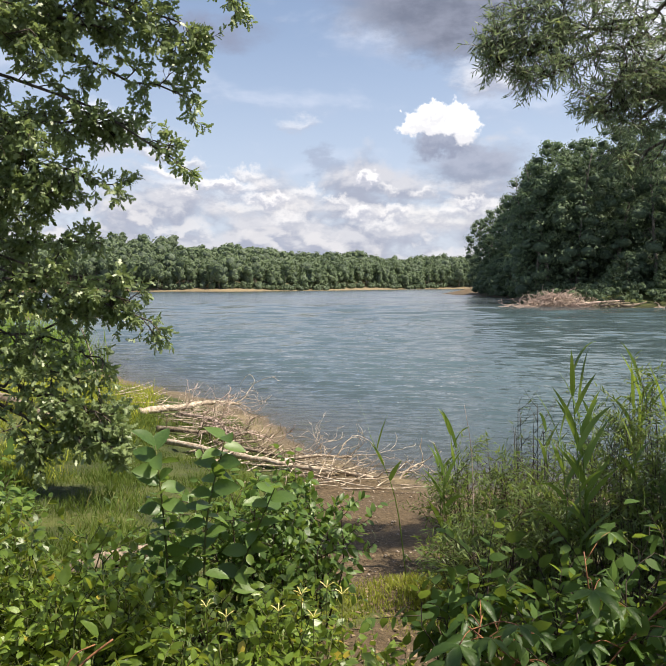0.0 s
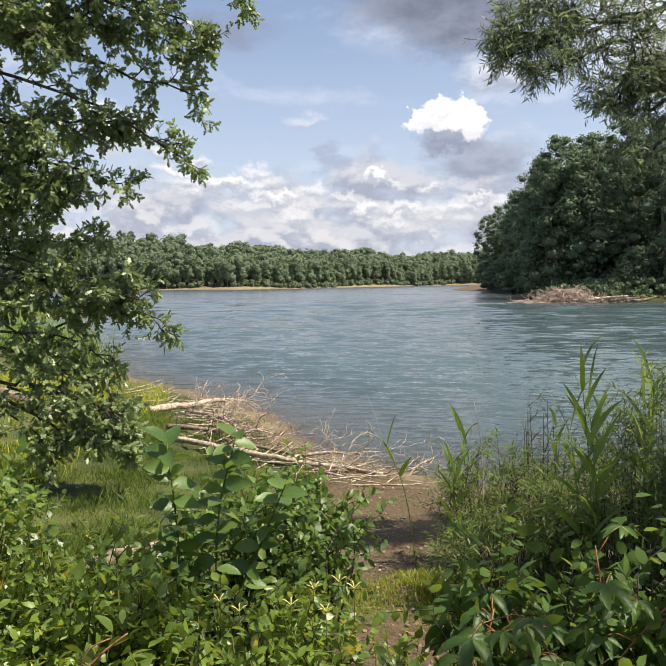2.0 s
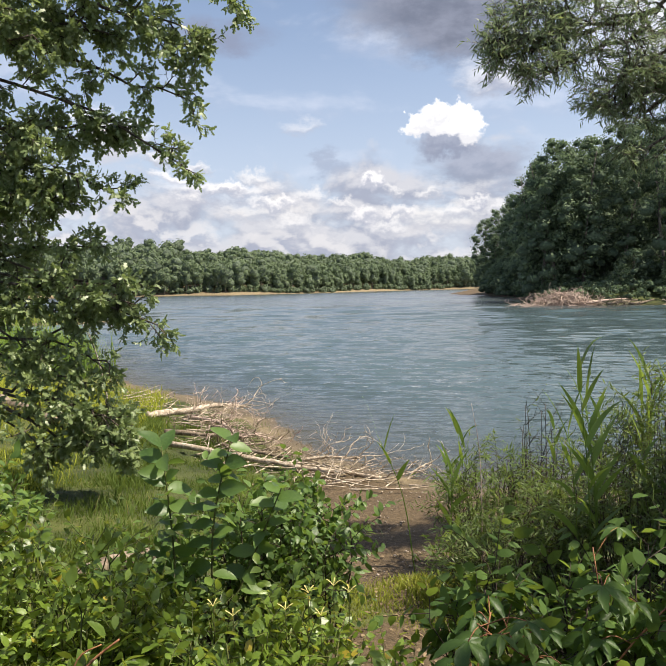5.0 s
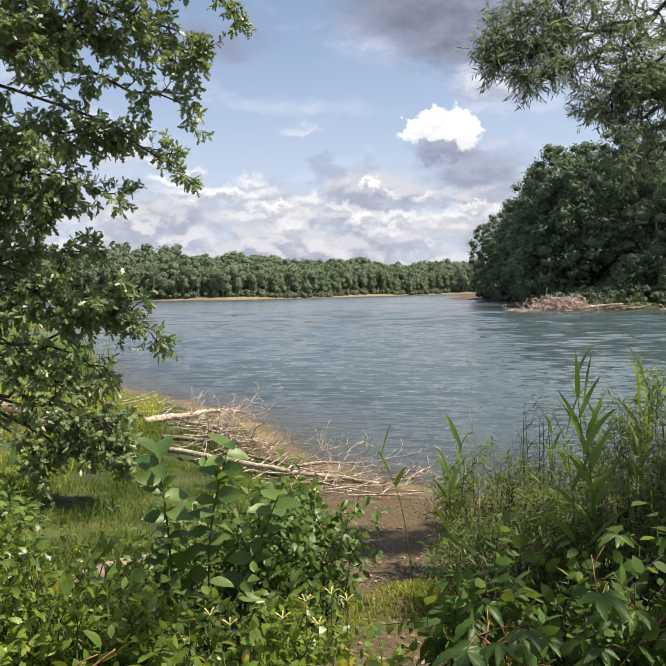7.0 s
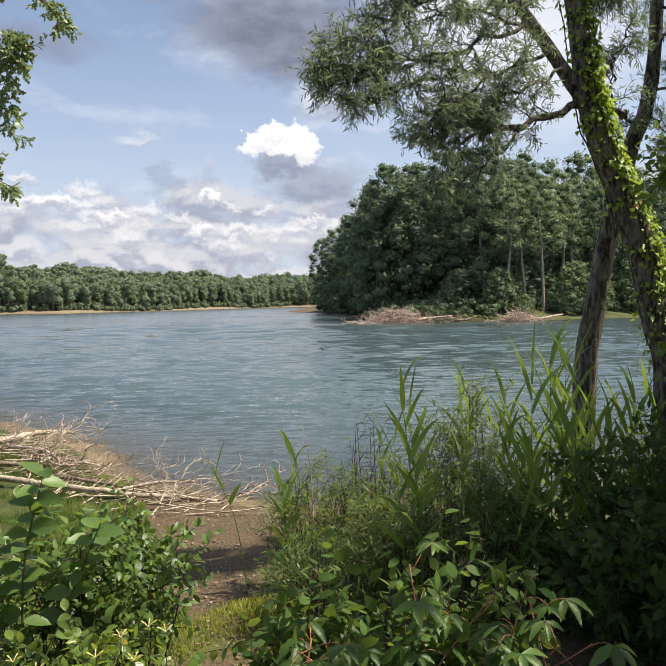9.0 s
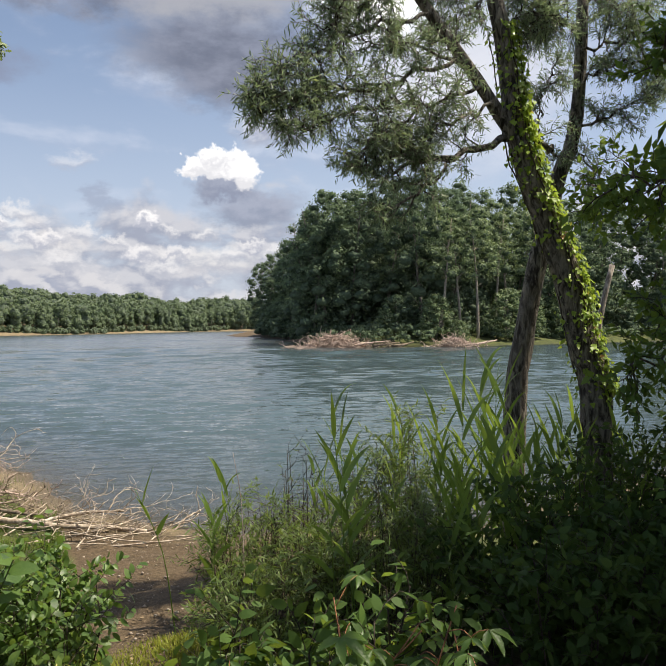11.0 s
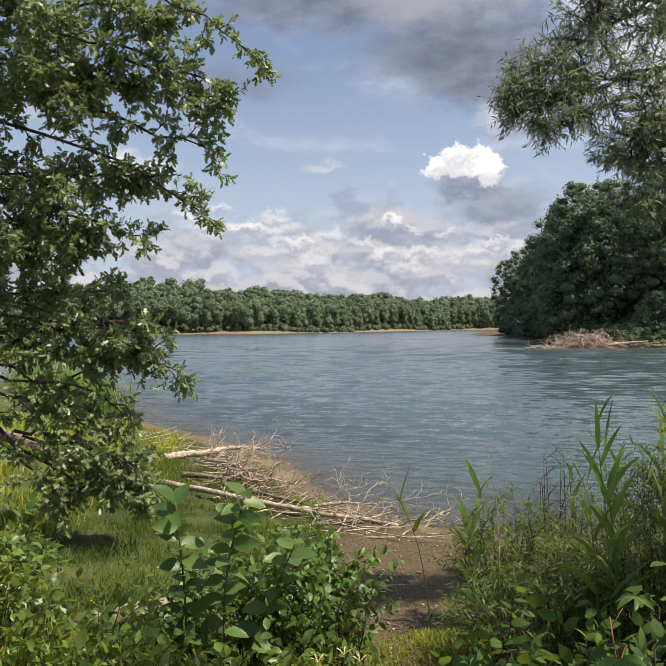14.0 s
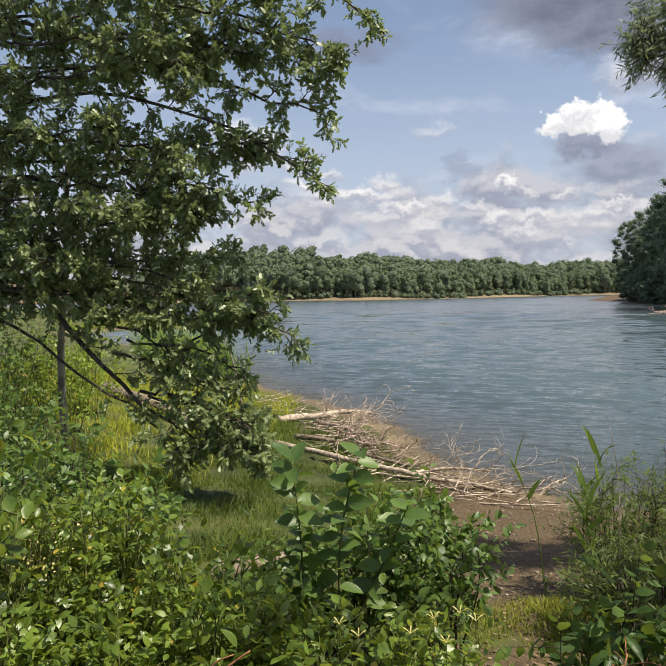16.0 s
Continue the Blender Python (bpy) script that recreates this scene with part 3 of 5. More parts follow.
def build_land():
    xs = steps((-900, -300, 60), (-300, -60, 8), (-60, -14, 1.5), (-14, 9, 0.17), (9, 40, 1.5), (40, 300, 8), (300, 901, 60))
    ys = steps((-120, -6, 8), (-6, 1, 0.6), (1, 26, 0.17), (26, 80, 1.5), (80, 420, 4), (420, 2600, 100))
    x, y, q = sheet(xs, ys)
    z = land(x, y)
    near = (np.abs(x) < 14) & (y > 0) & (y < 27)
    z = z + np.where(near & (z > 0.03), 0.015 * np.sin(11 * x + 4 * y) * np.sin(9 * y - 5 * x) + 0.012 * rng.normal(size=len(x)), 0)
    me = mesh_of("ground", np.stack([x, y, z], 1), q, ground_material())
    a = land_side(x, y, NEAR_LAND)
    path = np.exp(-(((x - 0.45 - 0.10 * (7 - y)) / 0.55) ** 2)) * np.clip((y - 4.3) / 1.5, 0, 1)
    strip = np.clip((1.05 - a) / 0.7, 0, 1)
    spit_grass = np.exp(-(((x + 3.6) / 1.5) ** 2 + ((y - 13.2) / 2.8) ** 2))
    near_path = np.clip((x + 2.2 + 0.5 * np.sin(1.3 * y)) / 1.6, 0, 1) * np.clip((4.9 - y) / 0.5, 0, 1)
    grass = np.where(y < 90, np.clip(1.0 - path * 1.5 - strip - near_path + spit_grass * 0.9, 0, 1), 0.3)
    grass = np.where(y > 50, np.clip(a * 0.5 - 0.2, 0, 1), grass) * np.where((x > 0.1) & (x < 2.5) & (y > 6.2) & (y < 12), 0.0, 1.0)
    inland = np.maximum(land_side(x, y, CAPE) - 3.0, land_side(x, y, FAR_LAND) - 5.0)
    grass = np.where(y > 86, np.where((x > 20) & (y < 235), np.where(y > 125, 0.3, 0.8), np.clip(inland + 1.6, 0, 0.35)), grass)
    sand = np.where(y > 240, np.clip((5.5 - land_side(x, y, FAR_LAND)) / 2.5, 0, 1), np.where(y > 86, 0.0, np.clip(strip, 0, 1)))
    wet = np.clip((0.07 - z) / 0.07, 0, 1)
    for name, values in (("grass", grass), ("sand", sand), ("wet", wet)):
        me.attributes.new(name, "FLOAT", "POINT").data.foreach_set("value", values.astype(np.float32))
    tagged(new("ground", me), "lakeshore ground of brown soil, sand and patchy grass", "ground", kind="structure")
    us = np.concatenate([np.linspace(-9, -1.0, 12), np.arange(-0.86, 0.9, 0.009), np.linspace(1.0, 9, 12)])
    ys = np.concatenate([[3.0, 6.0], np.geomspace(8.5, 75, 620), np.geomspace(75.6, 480, 200)])
    u, y, q = sheet(us, ys)
    x = u * y
    bed = land(x, y)
    step = y * np.interp(y, [8, 60, 80], [0.0036, 0.0042, 0.0095])
    z, power = np.zeros(len(x)), np.zeros(len(x))
    swell_rng = np.random.default_rng(3)
    for wl in np.geomspace(0.12, 15.0, 112):
        turn = swell_rng.normal(0.08, 0.34)
        k, ph = 2 * np.pi / wl, swell_rng.uniform(0, 6.28)
        ratio = wl / step
        band = np.clip((ratio - 3.0) / 1.5, 0, 1) * np.clip((np.interp(y, [35, 110], [17.0, 8.5]) - ratio) / 5.0, 0, 1)
        bunch = 0.7 + 0.3 * np.sin(0.12 * k * (x * 0.5 + y) + ph * 3)
        z += band * bunch * wl * np.sin(k * (x * math.sin(turn) + y * math.cos(turn)) + ph + 0.5 * np.sin(0.35 * k * x + ph))
        power += band * 0.5
    gusts = 0.8 + 0.3 * np.sin(0.05 * x + 0.21 * y) * np.sin(0.13 * y - 0.04 * x + 1.0)
    z *= WAVE_SLOPE / (2 * np.pi) / np.sqrt(np.maximum(power, 0.5)) * gusts
    z *= np.interp(y, [20, 50, 120, 300], [1.0, 0.7, 0.36, 0.22])
    z *= np.clip(-bed / 0.5, 0.12, 1.0) * np.clip((0.86 - np.abs(u)) / 0.08, 0, 1)
    me = mesh_of("water", np.stack([x, y, z], 1), q, water_material())
    deep = 1 - np.exp(np.minimum(bed, 0) * 3.2)
    me.attributes.new("deep", "FLOAT", "POINT").data.foreach_set("value", deep.astype(np.float32))
    tagged(new("water", me), "blue-green lake water with small wind ripples", "lake", kind="structure")


build_land()


# ---- far woods ----
def crown_chips(centre, rx, rz, blobs, chips, size, top=0.75, bough=1.0, masses=None):
    """Leaf clumps on a crown made of overlapping boughs. Returns places, ways, faces, sizes."""
    pos, out = [], []
    per = max(chips // blobs, 1)
    for i in range(blobs):
        u = top - (top + 0.75) * (i + rng.random()) / blobs
        ring = math.sqrt(max(1 - u * u, 0.05)) * rng.uniform(0.35, 0.68) * (1.18 if bough < 1 else 1.0)
        a = i * 2.4 + rng.uniform(-0.5, 0.5)
        c = np.array(centre) + np.array([rx * ring * math.cos(a), rx * ring * math.sin(a), rz * u * 0.8])
        n = unit(rng.normal(size=(per, 3)) + np.array([0, 0, 0.35]))
        grow = bough * rng.uniform(0.7, 1.25)
        r = rng.uniform(0.72, 1.1, (per, 1)) * np.array([rx * 0.5, rx * 0.5, min(rz * 0.36, rx * 0.5)]) * grow
        if masses is not None:
            masses.append((c, rx * 0.44 * grow))
        pos.append(c + n * r)
        out.append(n)
    pos, out = np.concatenate(pos), np.concatenate(out)
    along = unit(np.cross(out, rng.normal(size=out.shape)) - out * 0.1)
    return pos, along, unit(out + rng.normal(size=out.shape) * 0.3), size * rng.uniform(0.6, 1.3, len(pos))


def dome_chips(centre, rx, rz, blobs, chips, size, masses):
    """A rounded crown: one leafy dome with smaller ones on it, and clumps of leaves all over."""
    pos, out = [], []
    top = np.array(centre, float) + (0, 0, max(rz - rx, 0) * 0.9)
    hubs = [(top, rx * 0.84, min(rz, rx) * 0.84), (np.array(centre, float) - (0, 0, rz * 0.15), rx * 0.72, rz * 0.7)]
    for i in range(blobs):
        v = 1.0 - 1.7 * (i + rng.random()) / blobs
        ring = math.sqrt(max(1 - v * v, 0.02)) * 0.62
        a = i * 2.4 + rng.uniform(-0.5, 0.5)
        r = rx * rng.uniform(0.36, 0.56)
        hubs.append((np.array(centre) + np.array([rx * ring * math.cos(a), rx * ring * math.sin(a), rz * v * 0.78]), r, r * 0.9))
    per = max(chips // len(hubs), 1)
    for c, r, rh in hubs:
        masses.append((c, r, rh))
        n = unit(rng.normal(size=(per, 3)) + np.array([0, -0.35, 0.3]))
        pos.append(c + n * np.array([r, r, rh]) * rng.uniform(0.8, 1.24, (per, 1)))
        out.append(n)
    pos, out = np.concatenate(pos), np.concatenate(out)
    along = unit(np.cross(out, rng.normal(size=out.shape)))
    return pos, along, unit(out + rng.normal(size=out.shape) * 0.45), size * rng.uniform(0.6, 1.3, len(pos))


def far_woods():
    ring = FAR_LAND
    leaves, trunks, masses = [], [], []
    xs, ys = rng.uniform(-125, 100, 16000), rng.uniform(215, 490, 16000)
    d = land_side(xs, ys, ring)
    taken = np.zeros((0, 2))
    for x, y, dd in zip(xs, ys, d):
        if dd < 4.5 or dd > 70 or len(taken) > 1900:
            continue
        gap = 3.6 if dd < 16 else 4.6
        if len(taken) and np.min((x - taken[:, 0]) ** 2 + (y - taken[:, 1]) ** 2) < gap * gap:
            continue
        taken = np.vstack([taken, (x, y)])
        z = gz(x, y)
        front = dd < 18
        h = rng.normal(9.2, 1.5) + 0.045 * dd + (1.6 if rng.random() < 0.15 else 0)
        rx = rng.uniform(2.0, 4.0) if front else rng.uniform(2.8, 5.4)
        h += 2.6 * min(max((-45 - x) / 40, 0), 1) + 1.3 * math.sin(x * 0.13) + 0.7 * math.sin(x * 0.41 + y * 0.2)
        bare = rng.choice([0.0, 0.05, 0.15, 0.35]) if front else 0.2
        rz = h * (0.5 - bare / 2)
        leaves.append(dome_chips((x, y, z + h - rz), rx, rz, 6 if front else 5, 330 if front else 210, 0.95 if front else 1.1, masses))
        if front:
            trunks.append(tube(wander((x, y - 0.8, z - 0.3), (0, 0, 1), h * 0.6, 4, 0.04), rng.uniform(0.12, 0.2), 0.08, 4))
    # low scrub along the waterline
    for _ in range(300):
        x = rng.uniform(-125, 100)
        y = float(np.interp(x, [-300, -120, -72, -39, -6, 18, 63, 110], [190, 252, 268, 272, 305, 350, 400, 402])) + rng.uniform(4.0, 10)
        leaves.append(dome_chips((x, y, gz(x, y) + 0.7), rng.uniform(0.8, 2.0), rng.uniform(0.5, 2.4), 5, 70, 0.7, masses))
    pos, along, face, size = [np.concatenate(c) for c in zip(*leaves)]
    at = (0, 330, 0)
    woods = thing("far_woods", at, "hazy green mixed woods on the low far shore", "woods", kind="stuff")
    part("foliage", scatter(CHIP, pos, along, face, size), far_leaf, woods, at, kind="stuff")
    part("crowns", lumps([m[0] for m in masses], [m[1] * 0.82 for m in masses], np.array([m[2] / m[1] for m in masses]), 0.1, 5, 7), far_clump, woods, at, "rounded leafy crowns", "stuff")
    part("trunks", join(trunks), pale_bark, woods, at, "pale thin tree trunks", "stuff")


far_woods()


# ---- wooded cape ----
def bough_chips(height, rx, bare, boughs, chips, size, masses):
    """A tall crown of many separate leafy boughs: light tops over dark gaps. Returns places, ways, faces, sizes."""
    pos, out, per = [], [], max(chips // boughs, 1)
    for i in range(boughs):
        u = ((i + rng.random()) / boughs) ** 0.85
        wide = rx * (0.22 + 0.8 * math.sin(math.pi * min(0.18 + 0.8 * u, 0.985)) ** 0.8)
        a = i * 2.4 + rng.uniform(-0.6, 0.6)
        ring = rng.uniform(0.45, 1.02)
        c = np.array([wide * ring * math.cos(a), wide * ring * math.sin(a), height * (bare + (1 - bare) * u * 0.96)])
        b = rx * rng.uniform(0.17, 0.36) * (1.15 - 0.45 * u)
        masses.append((c - (0, 0, 0.12 * b), b))
        n = unit(rng.normal(size=(per, 3)) + np.array([0, 0, 0.55]))
        pos.append(c + n * b * rng.uniform(0.6, 1.4, (per, 1)) * np.array([1.1, 1.1, 0.72]))
        out.append(n)
    pos, out = np.concatenate(pos), np.concatenate(out)
    along = unit(np.cross(out, rng.normal(size=out.shape)) - np.array([0, 0, 0.25]))
    return pos, along, unit(out + np.array([0, 0, 0.35]) + rng.normal(size=out.shape) * 0.35), size * rng.uniform(0.55, 1.35, len(pos))


def wood_tree(name, height, rx, chips, mat, bare=0.3, label="tall dark green broadleaf tree on the cape", chip=0.32, clump=None, bark=None, boughs=60):
    at = (0, 0, 0)
    ob = thing(name, at, label, "tree", "trees on the wooded cape")
    spine = wander((0, 0, -0.5), (0, 0, 1), height * 0.92, 8, 0.05)
    part("trunk", tube(spine, 0.011 * height + 0.05, 0.04, 7, 0.05), bark or wood_bark, ob, at)
    limbs = shoots(spine, 12, max(bare, 0.2), 0.85, rx * 0.35, rx * 0.7, 0.25, 0.45, 5, 0.12, 0.0, 0.5)
    part("limb", join([tube(b, 0.09, 0.02, 4) for b in limbs]), bark or wood_bark, ob, at, kind="stuff")
    masses = []
    pos, along, face, size = bough_chips(height, rx, max(bare, 0.03), boughs, chips, chip, masses)
    crown = part("crown", scatter(CHIP, pos, along, face, size), mat, ob, at, kind="stuff")
    # darker masses inside give the shaded gaps between boughs by colour
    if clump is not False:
        part("inner_foliage", lumps([m[0] for m in masses], [m[1] * 0.66 for m in masses], 0.62, 0.12, 5, 8), clump or shaded_wood_clump, crown, at, kind="stuff")
    return ob


def cape_trees():
    kinds = [wood_tree("tree", 22, 4.6, 5000, wood_leaf, 0.12), wood_tree("tree", 19, 4.0, 4600, wood_leaf, 0.2),
             wood_tree("tree", 24, 4.4, 5000, wood_leaf, 0.18), wood_tree("tree", 16, 3.6, 4000, wood_leaf, 0.05),
             wood_tree("tree", 20, 3.2, 2600, wood_leaf_pale, 0.45, "tall thin pale-trunked tree with a high crown on the cape", 0.3, None, pale_bark, 26),
             wood_tree("tree", 7.5, 2.8, 2400, wood_leaf_pale, 0.05, "low pale green bushy tree at the cape's shore", 0.24, shaded_pale_clump),
             wood_tree("tree", 7.0, 3.4, 2000, wood_leaf, 0.02, "dark green bushy understorey tree on the cape", 0.36),
             wood_tree("tree", 22, 4.8, 2000, wood_leaf, 0.1, "tall green tree deep in the cape's wood", 0.5),
             wood_tree("tree", 24, 4.4, 2000, wood_leaf, 0.15, "tall green tree deep in the cape's wood", 0.5)]
    # hand-set trees: x, y, kind, size
    front = [(30.6, 111, 3, 1.22), (32.4, 109, 1, 1.22), (31.6, 117, 1, 1.15), (36.0, 109, 1, 1.2), (34.6, 116, 0, 1.08), (41.0, 107, 2, 1.0), (39.5, 114, 0, 1.1), (46.0, 104, 0, 1.1), (45.5, 112, 2, 1.05), (52.4, 98.2, 4, 1.0), (49.8, 98.6, 4, 0.92), (46.2, 97.6, 4, 0.98), (51.0, 105, 2, 0.95), (45.0, 97.0, 5, 0.85), (54.0, 109, 0, 1.08), (58.0, 103, 4, 1.05), (61.5, 105, 4, 0.97), (60.0, 112, 0, 1.08), (65.5, 104, 4, 1.05), (66.5, 112, 2, 1.05), (71.0, 108, 0, 1.05), (76.0, 111, 1, 1.2), (81.0, 112, 0, 1.05)]
    shore = [(87.0, 114, 2, 1.05), (57.5, 98.5, 5, 1.0), (62.0, 99.0, 5, 0.75), (70.0, 102.0, 5, 1.15), (46.6, 92.6, 5, 0.42), (75.0, 104.0, 5, 0.8), (39.0, 101.5, 5, 0.5), (34.0, 118, 6, 1.2), (36.0, 124, 6, 1.3), (33.0, 112, 6, 0.9)]
    far_end = [(37.6, 189, 1, 1.0), (39.6, 182, 0, 0.97), (38.6, 178, 3, 0.9), (41.5, 173, 2, 0.98), (40.2, 165, 1, 1.1), (43.0, 163, 0, 1.08), (41.0, 154, 2, 1.0), (45.0, 170, 0, 1.05), (42.5, 186, 1, 0.95), (38.6, 170, 6, 1.2), (40.0, 176, 6, 1.3), (39.4, 163, 6, 1.3), (38.5, 184, 6, 1.1), (38.4, 155, 6, 1.2), (41.5, 181, 6, 1.4), (38.0, 130, 6, 1.4), (40.0, 140, 6, 1.4)]
    spots = front + shore + far_end
    used = set()
    for x, y, kind, size in spots:
        m = Matrix.Translation((x, y, gz(x, y))) @ Matrix.Rotation(rng.uniform(0, 6.28), 4, "Z") @ Matrix.Scale(size, 4)
        if kind not in used:
            used.add(kind)
            kinds[kind].matrix_basis = m
        else:
            ob = copy_thing(kinds[kind], m)
            ob.matrix_basis = m
    for i in range(75):
        x, y = rng.uniform(30, 100), rng.uniform(98, 124)
        d = float(land_side(np.array([x]), np.array([y]), CAPE)[0])
        if 6 < d < 30:
            m = Matrix.Translation((x, y, gz(x, y))) @ Matrix.Rotation(rng.uniform(0, 6.28), 4, "Z") @ Matrix.Scale(rng.uniform(0.6, 1.25), 4)
            if 6 not in used:
                used.add(6)
                kinds[6].matrix_basis = m
            else:
                copy_thing(kinds[6], m).matrix_basis = m
    made = list(spots)
    for _ in range(2500):
        if len(made) > 94:
            break
        x, y = rng.uniform(30, 135), rng.uniform(96, 168)
        d = float(land_side(np.array([x]), np.array([y]), CAPE)[0])
        if d < 5 or d > 45 or (x > 85 and d > 28) or min((x - p[0]) ** 2 + (y - p[1]) ** 2 for p in made) < 15:
            continue
        kind = int(rng.choice([7, 8])) if y > 118 or x > 92 else int(rng.choice([0, 1, 2, 3]))
        s = rng.uniform(0.85, 1.08) * (0.75 if y > 150 else 1.0)
        made.append((x, y, kind, s))
        m = Matrix.Translation((x, y, gz(x, y))) @ Matrix.Rotation(rng.uniform(0, 6.28), 4, "Z") @ Matrix.Scale(s, 4)
        if kind not in used:
            used.add(kind)
            kinds[kind].matrix_basis = m
        else:
            copy_thing(kinds[kind], m).matrix_basis = m


def cape_scrub():
    """Low scrub under the trees, along the cape's shore."""
    pos, masses = [], []
    for _ in range(130):
        x = rng.uniform(29, 100)
        y = float(np.interp(x, [27, 29, 32, 47, 60, 90, 130], [108, 101, 94, 92, 95, 105, 103])) + rng.uniform(1.2, 14)
        pos.append(crown_chips((x, y, gz(x, y) + 0.9), rng.uniform(0.8, 2.0), rng.uniform(0.6, 2.2), 4, 200, 0.3, masses=masses))
    for _ in range(40):
        x, y = rng.uniform(36, 48), rng.uniform(130, 180)
        if 1.5 < float(land_side(np.array([x]), np.array([y]), CAPE)[0]) < 10:
            pos.append(crown_chips((x, y, gz(x, y) + 1.5), rng.uniform(1.5, 3.0), rng.uniform(1.5, 4.0), 4, 110, 0.6))
    p, a, f, s = [np.concatenate(c) for c in zip(*pos)]
    at = (60, 98, 0)
    ob = thing("shore_scrub", at, "dark green scrub along the cape's waterline", "scrub", kind="stuff")
    part("foliage", scatter(CHIP, p, a, f, s), wood_leaf, ob, at, kind="stuff")
    part("inner_foliage", lumps([m[0] for m in masses], [m[1] * 0.5 for m in masses], 0.7, 0.25, 4, 7), shaded_wood_clump, ob, at, kind="stuff")


cape_trees()
cape_scrub()


def brush_pile(at, length, height, count, label, mat):
    ob = thing("brush_pile", at, label, "brush pile", "brush piles on the cape's shore")
    at = np.array(at)
    for i in range(3):
        a = at + np.array([rng.uniform(-0.3, 0.3) * length, rng.uniform(-1, 1), 0.15])
        b = a + np.array([rng.uniform(0.5, 0.9) * length, rng.uniform(-1, 1.5), rng.uniform(0.2, 0.5) * height])
        part("log", tube(smooth_path([a, (a + b) / 2 + rng.normal(size=3) * 0.2, b], 8), 0.22, 0.08, 6, 0.06), mat, ob, at)
    sticks = []
    for _ in range(count):
        u = rng.normal() * 0.42
        rise = height * 0.8 * math.exp(-(u / 0.55) ** 2)
        p = at + np.array([u * length * 0.5, rng.normal() * 0.8, rng.random() * rise])
        way = np.array([rng.normal() + u, rng.normal() * 0.6, rng.normal() * 0.35 + 0.15])
        run = wander(p, way, rng.uniform(0.5, 1.2) * height, 7, 0.45, 0.1)
        run[:, 2] = np.maximum(run[:, 2], 0.03)
        sticks.append(tube(run, rng.uniform(0.035, 0.075), 0.02, 4))
    part("branch_tangle", join(sticks), mat, ob, at, "tangle of bare grey branches", "stuff")


brush_pile((28.8, 94.5, 0.05), 11.0, 2.0, 620, "grey-brown tangle of dead branches at the cape's waterline", brush_wood)
brush_pile((35.0, 92.0, 0.1), 6.5, 1.0, 60, "dark bare logs and sticks along the cape's waterline", drift_dark)
brush_pile((44.2, 89.5, 0.1), 6.5, 1.5, 260, "weathered branch pile beside a green shrub on the cape", brush_wood)


# ---- left-hand oak ----
def leafy_tree(name, at, label, category, trunk, limbs, bark, leafmat, shape, leafsize, subs, twigs, per, sub_len, twig_len, hang=0.0, sag=0.0, lift=0.05, lean=0.55, low=0.15):
    """A tree from its boughs: each limb is a part with its twigs, its foliage a part of the limb."""
    ob = thing(name, at, label, category)
    for pts, r0, r1 in trunk:
        part("trunk", tube(smooth_path(pts, 22), r0, r1, 12, 0.04), bark, ob, at)
    for pts, r0, dens in limbs:
        run = smooth_path(pts, 14)
        run[1:-1] += rng.normal(size=(12, 3)) * 0.03
        side = shoots(run, max(int(subs * dens), 2), 0.16, 1.0, *sub_len, lean, lift, 6, 0.2, sag, 0.4)
        twig = [t for s in side + [run[-6:]] for t in shoots(s, twigs, 0.2, 1.0, *twig_len, 0.6, 0.0, 4, 0.25, sag, 0.2)]
        limb = part("limb", tube(run, r0 * 0.62, 0.008, 7, 0.04), bark, ob, at)
        part("twig", join([tube(s, 0.009, 0.003, 4) for s in side] + [tube(t, 0.004, 0.0015, 3) for t in twig]), bark, limb, at, kind="stuff")
        pos, along, face = leaves_on(twig, per, low, 0.75, 0.6, hang, 0.42)
        part("foliage", scatter(shape, pos, along, face, leafsize * rng.uniform(0.65, 1.2, len(pos))), leafmat, limb, at, kind="stuff")
    return ob


def boughs_from(rows, root=None):
    """Limbs from rows of start, end, the rise of the middle over the straight line, radius and fullness; root: the trunk's side that they leave."""
    out = []
    for x0, y0, z0, x1, y1, z1, rise, r, dens in rows:
        a, b = np.array([x0, y0, z0]), np.array([x1, y1, z1])
        pts = [a, a * 0.62 + b * 0.38 + (0, 0, rise * 0.9), a * 0.25 + b * 0.75 + (0, 0, rise * 0.75), b]
        out.append(([(root[0], root[1], z0 - 0.2)] + pts if root else pts, r, dens))
    return out


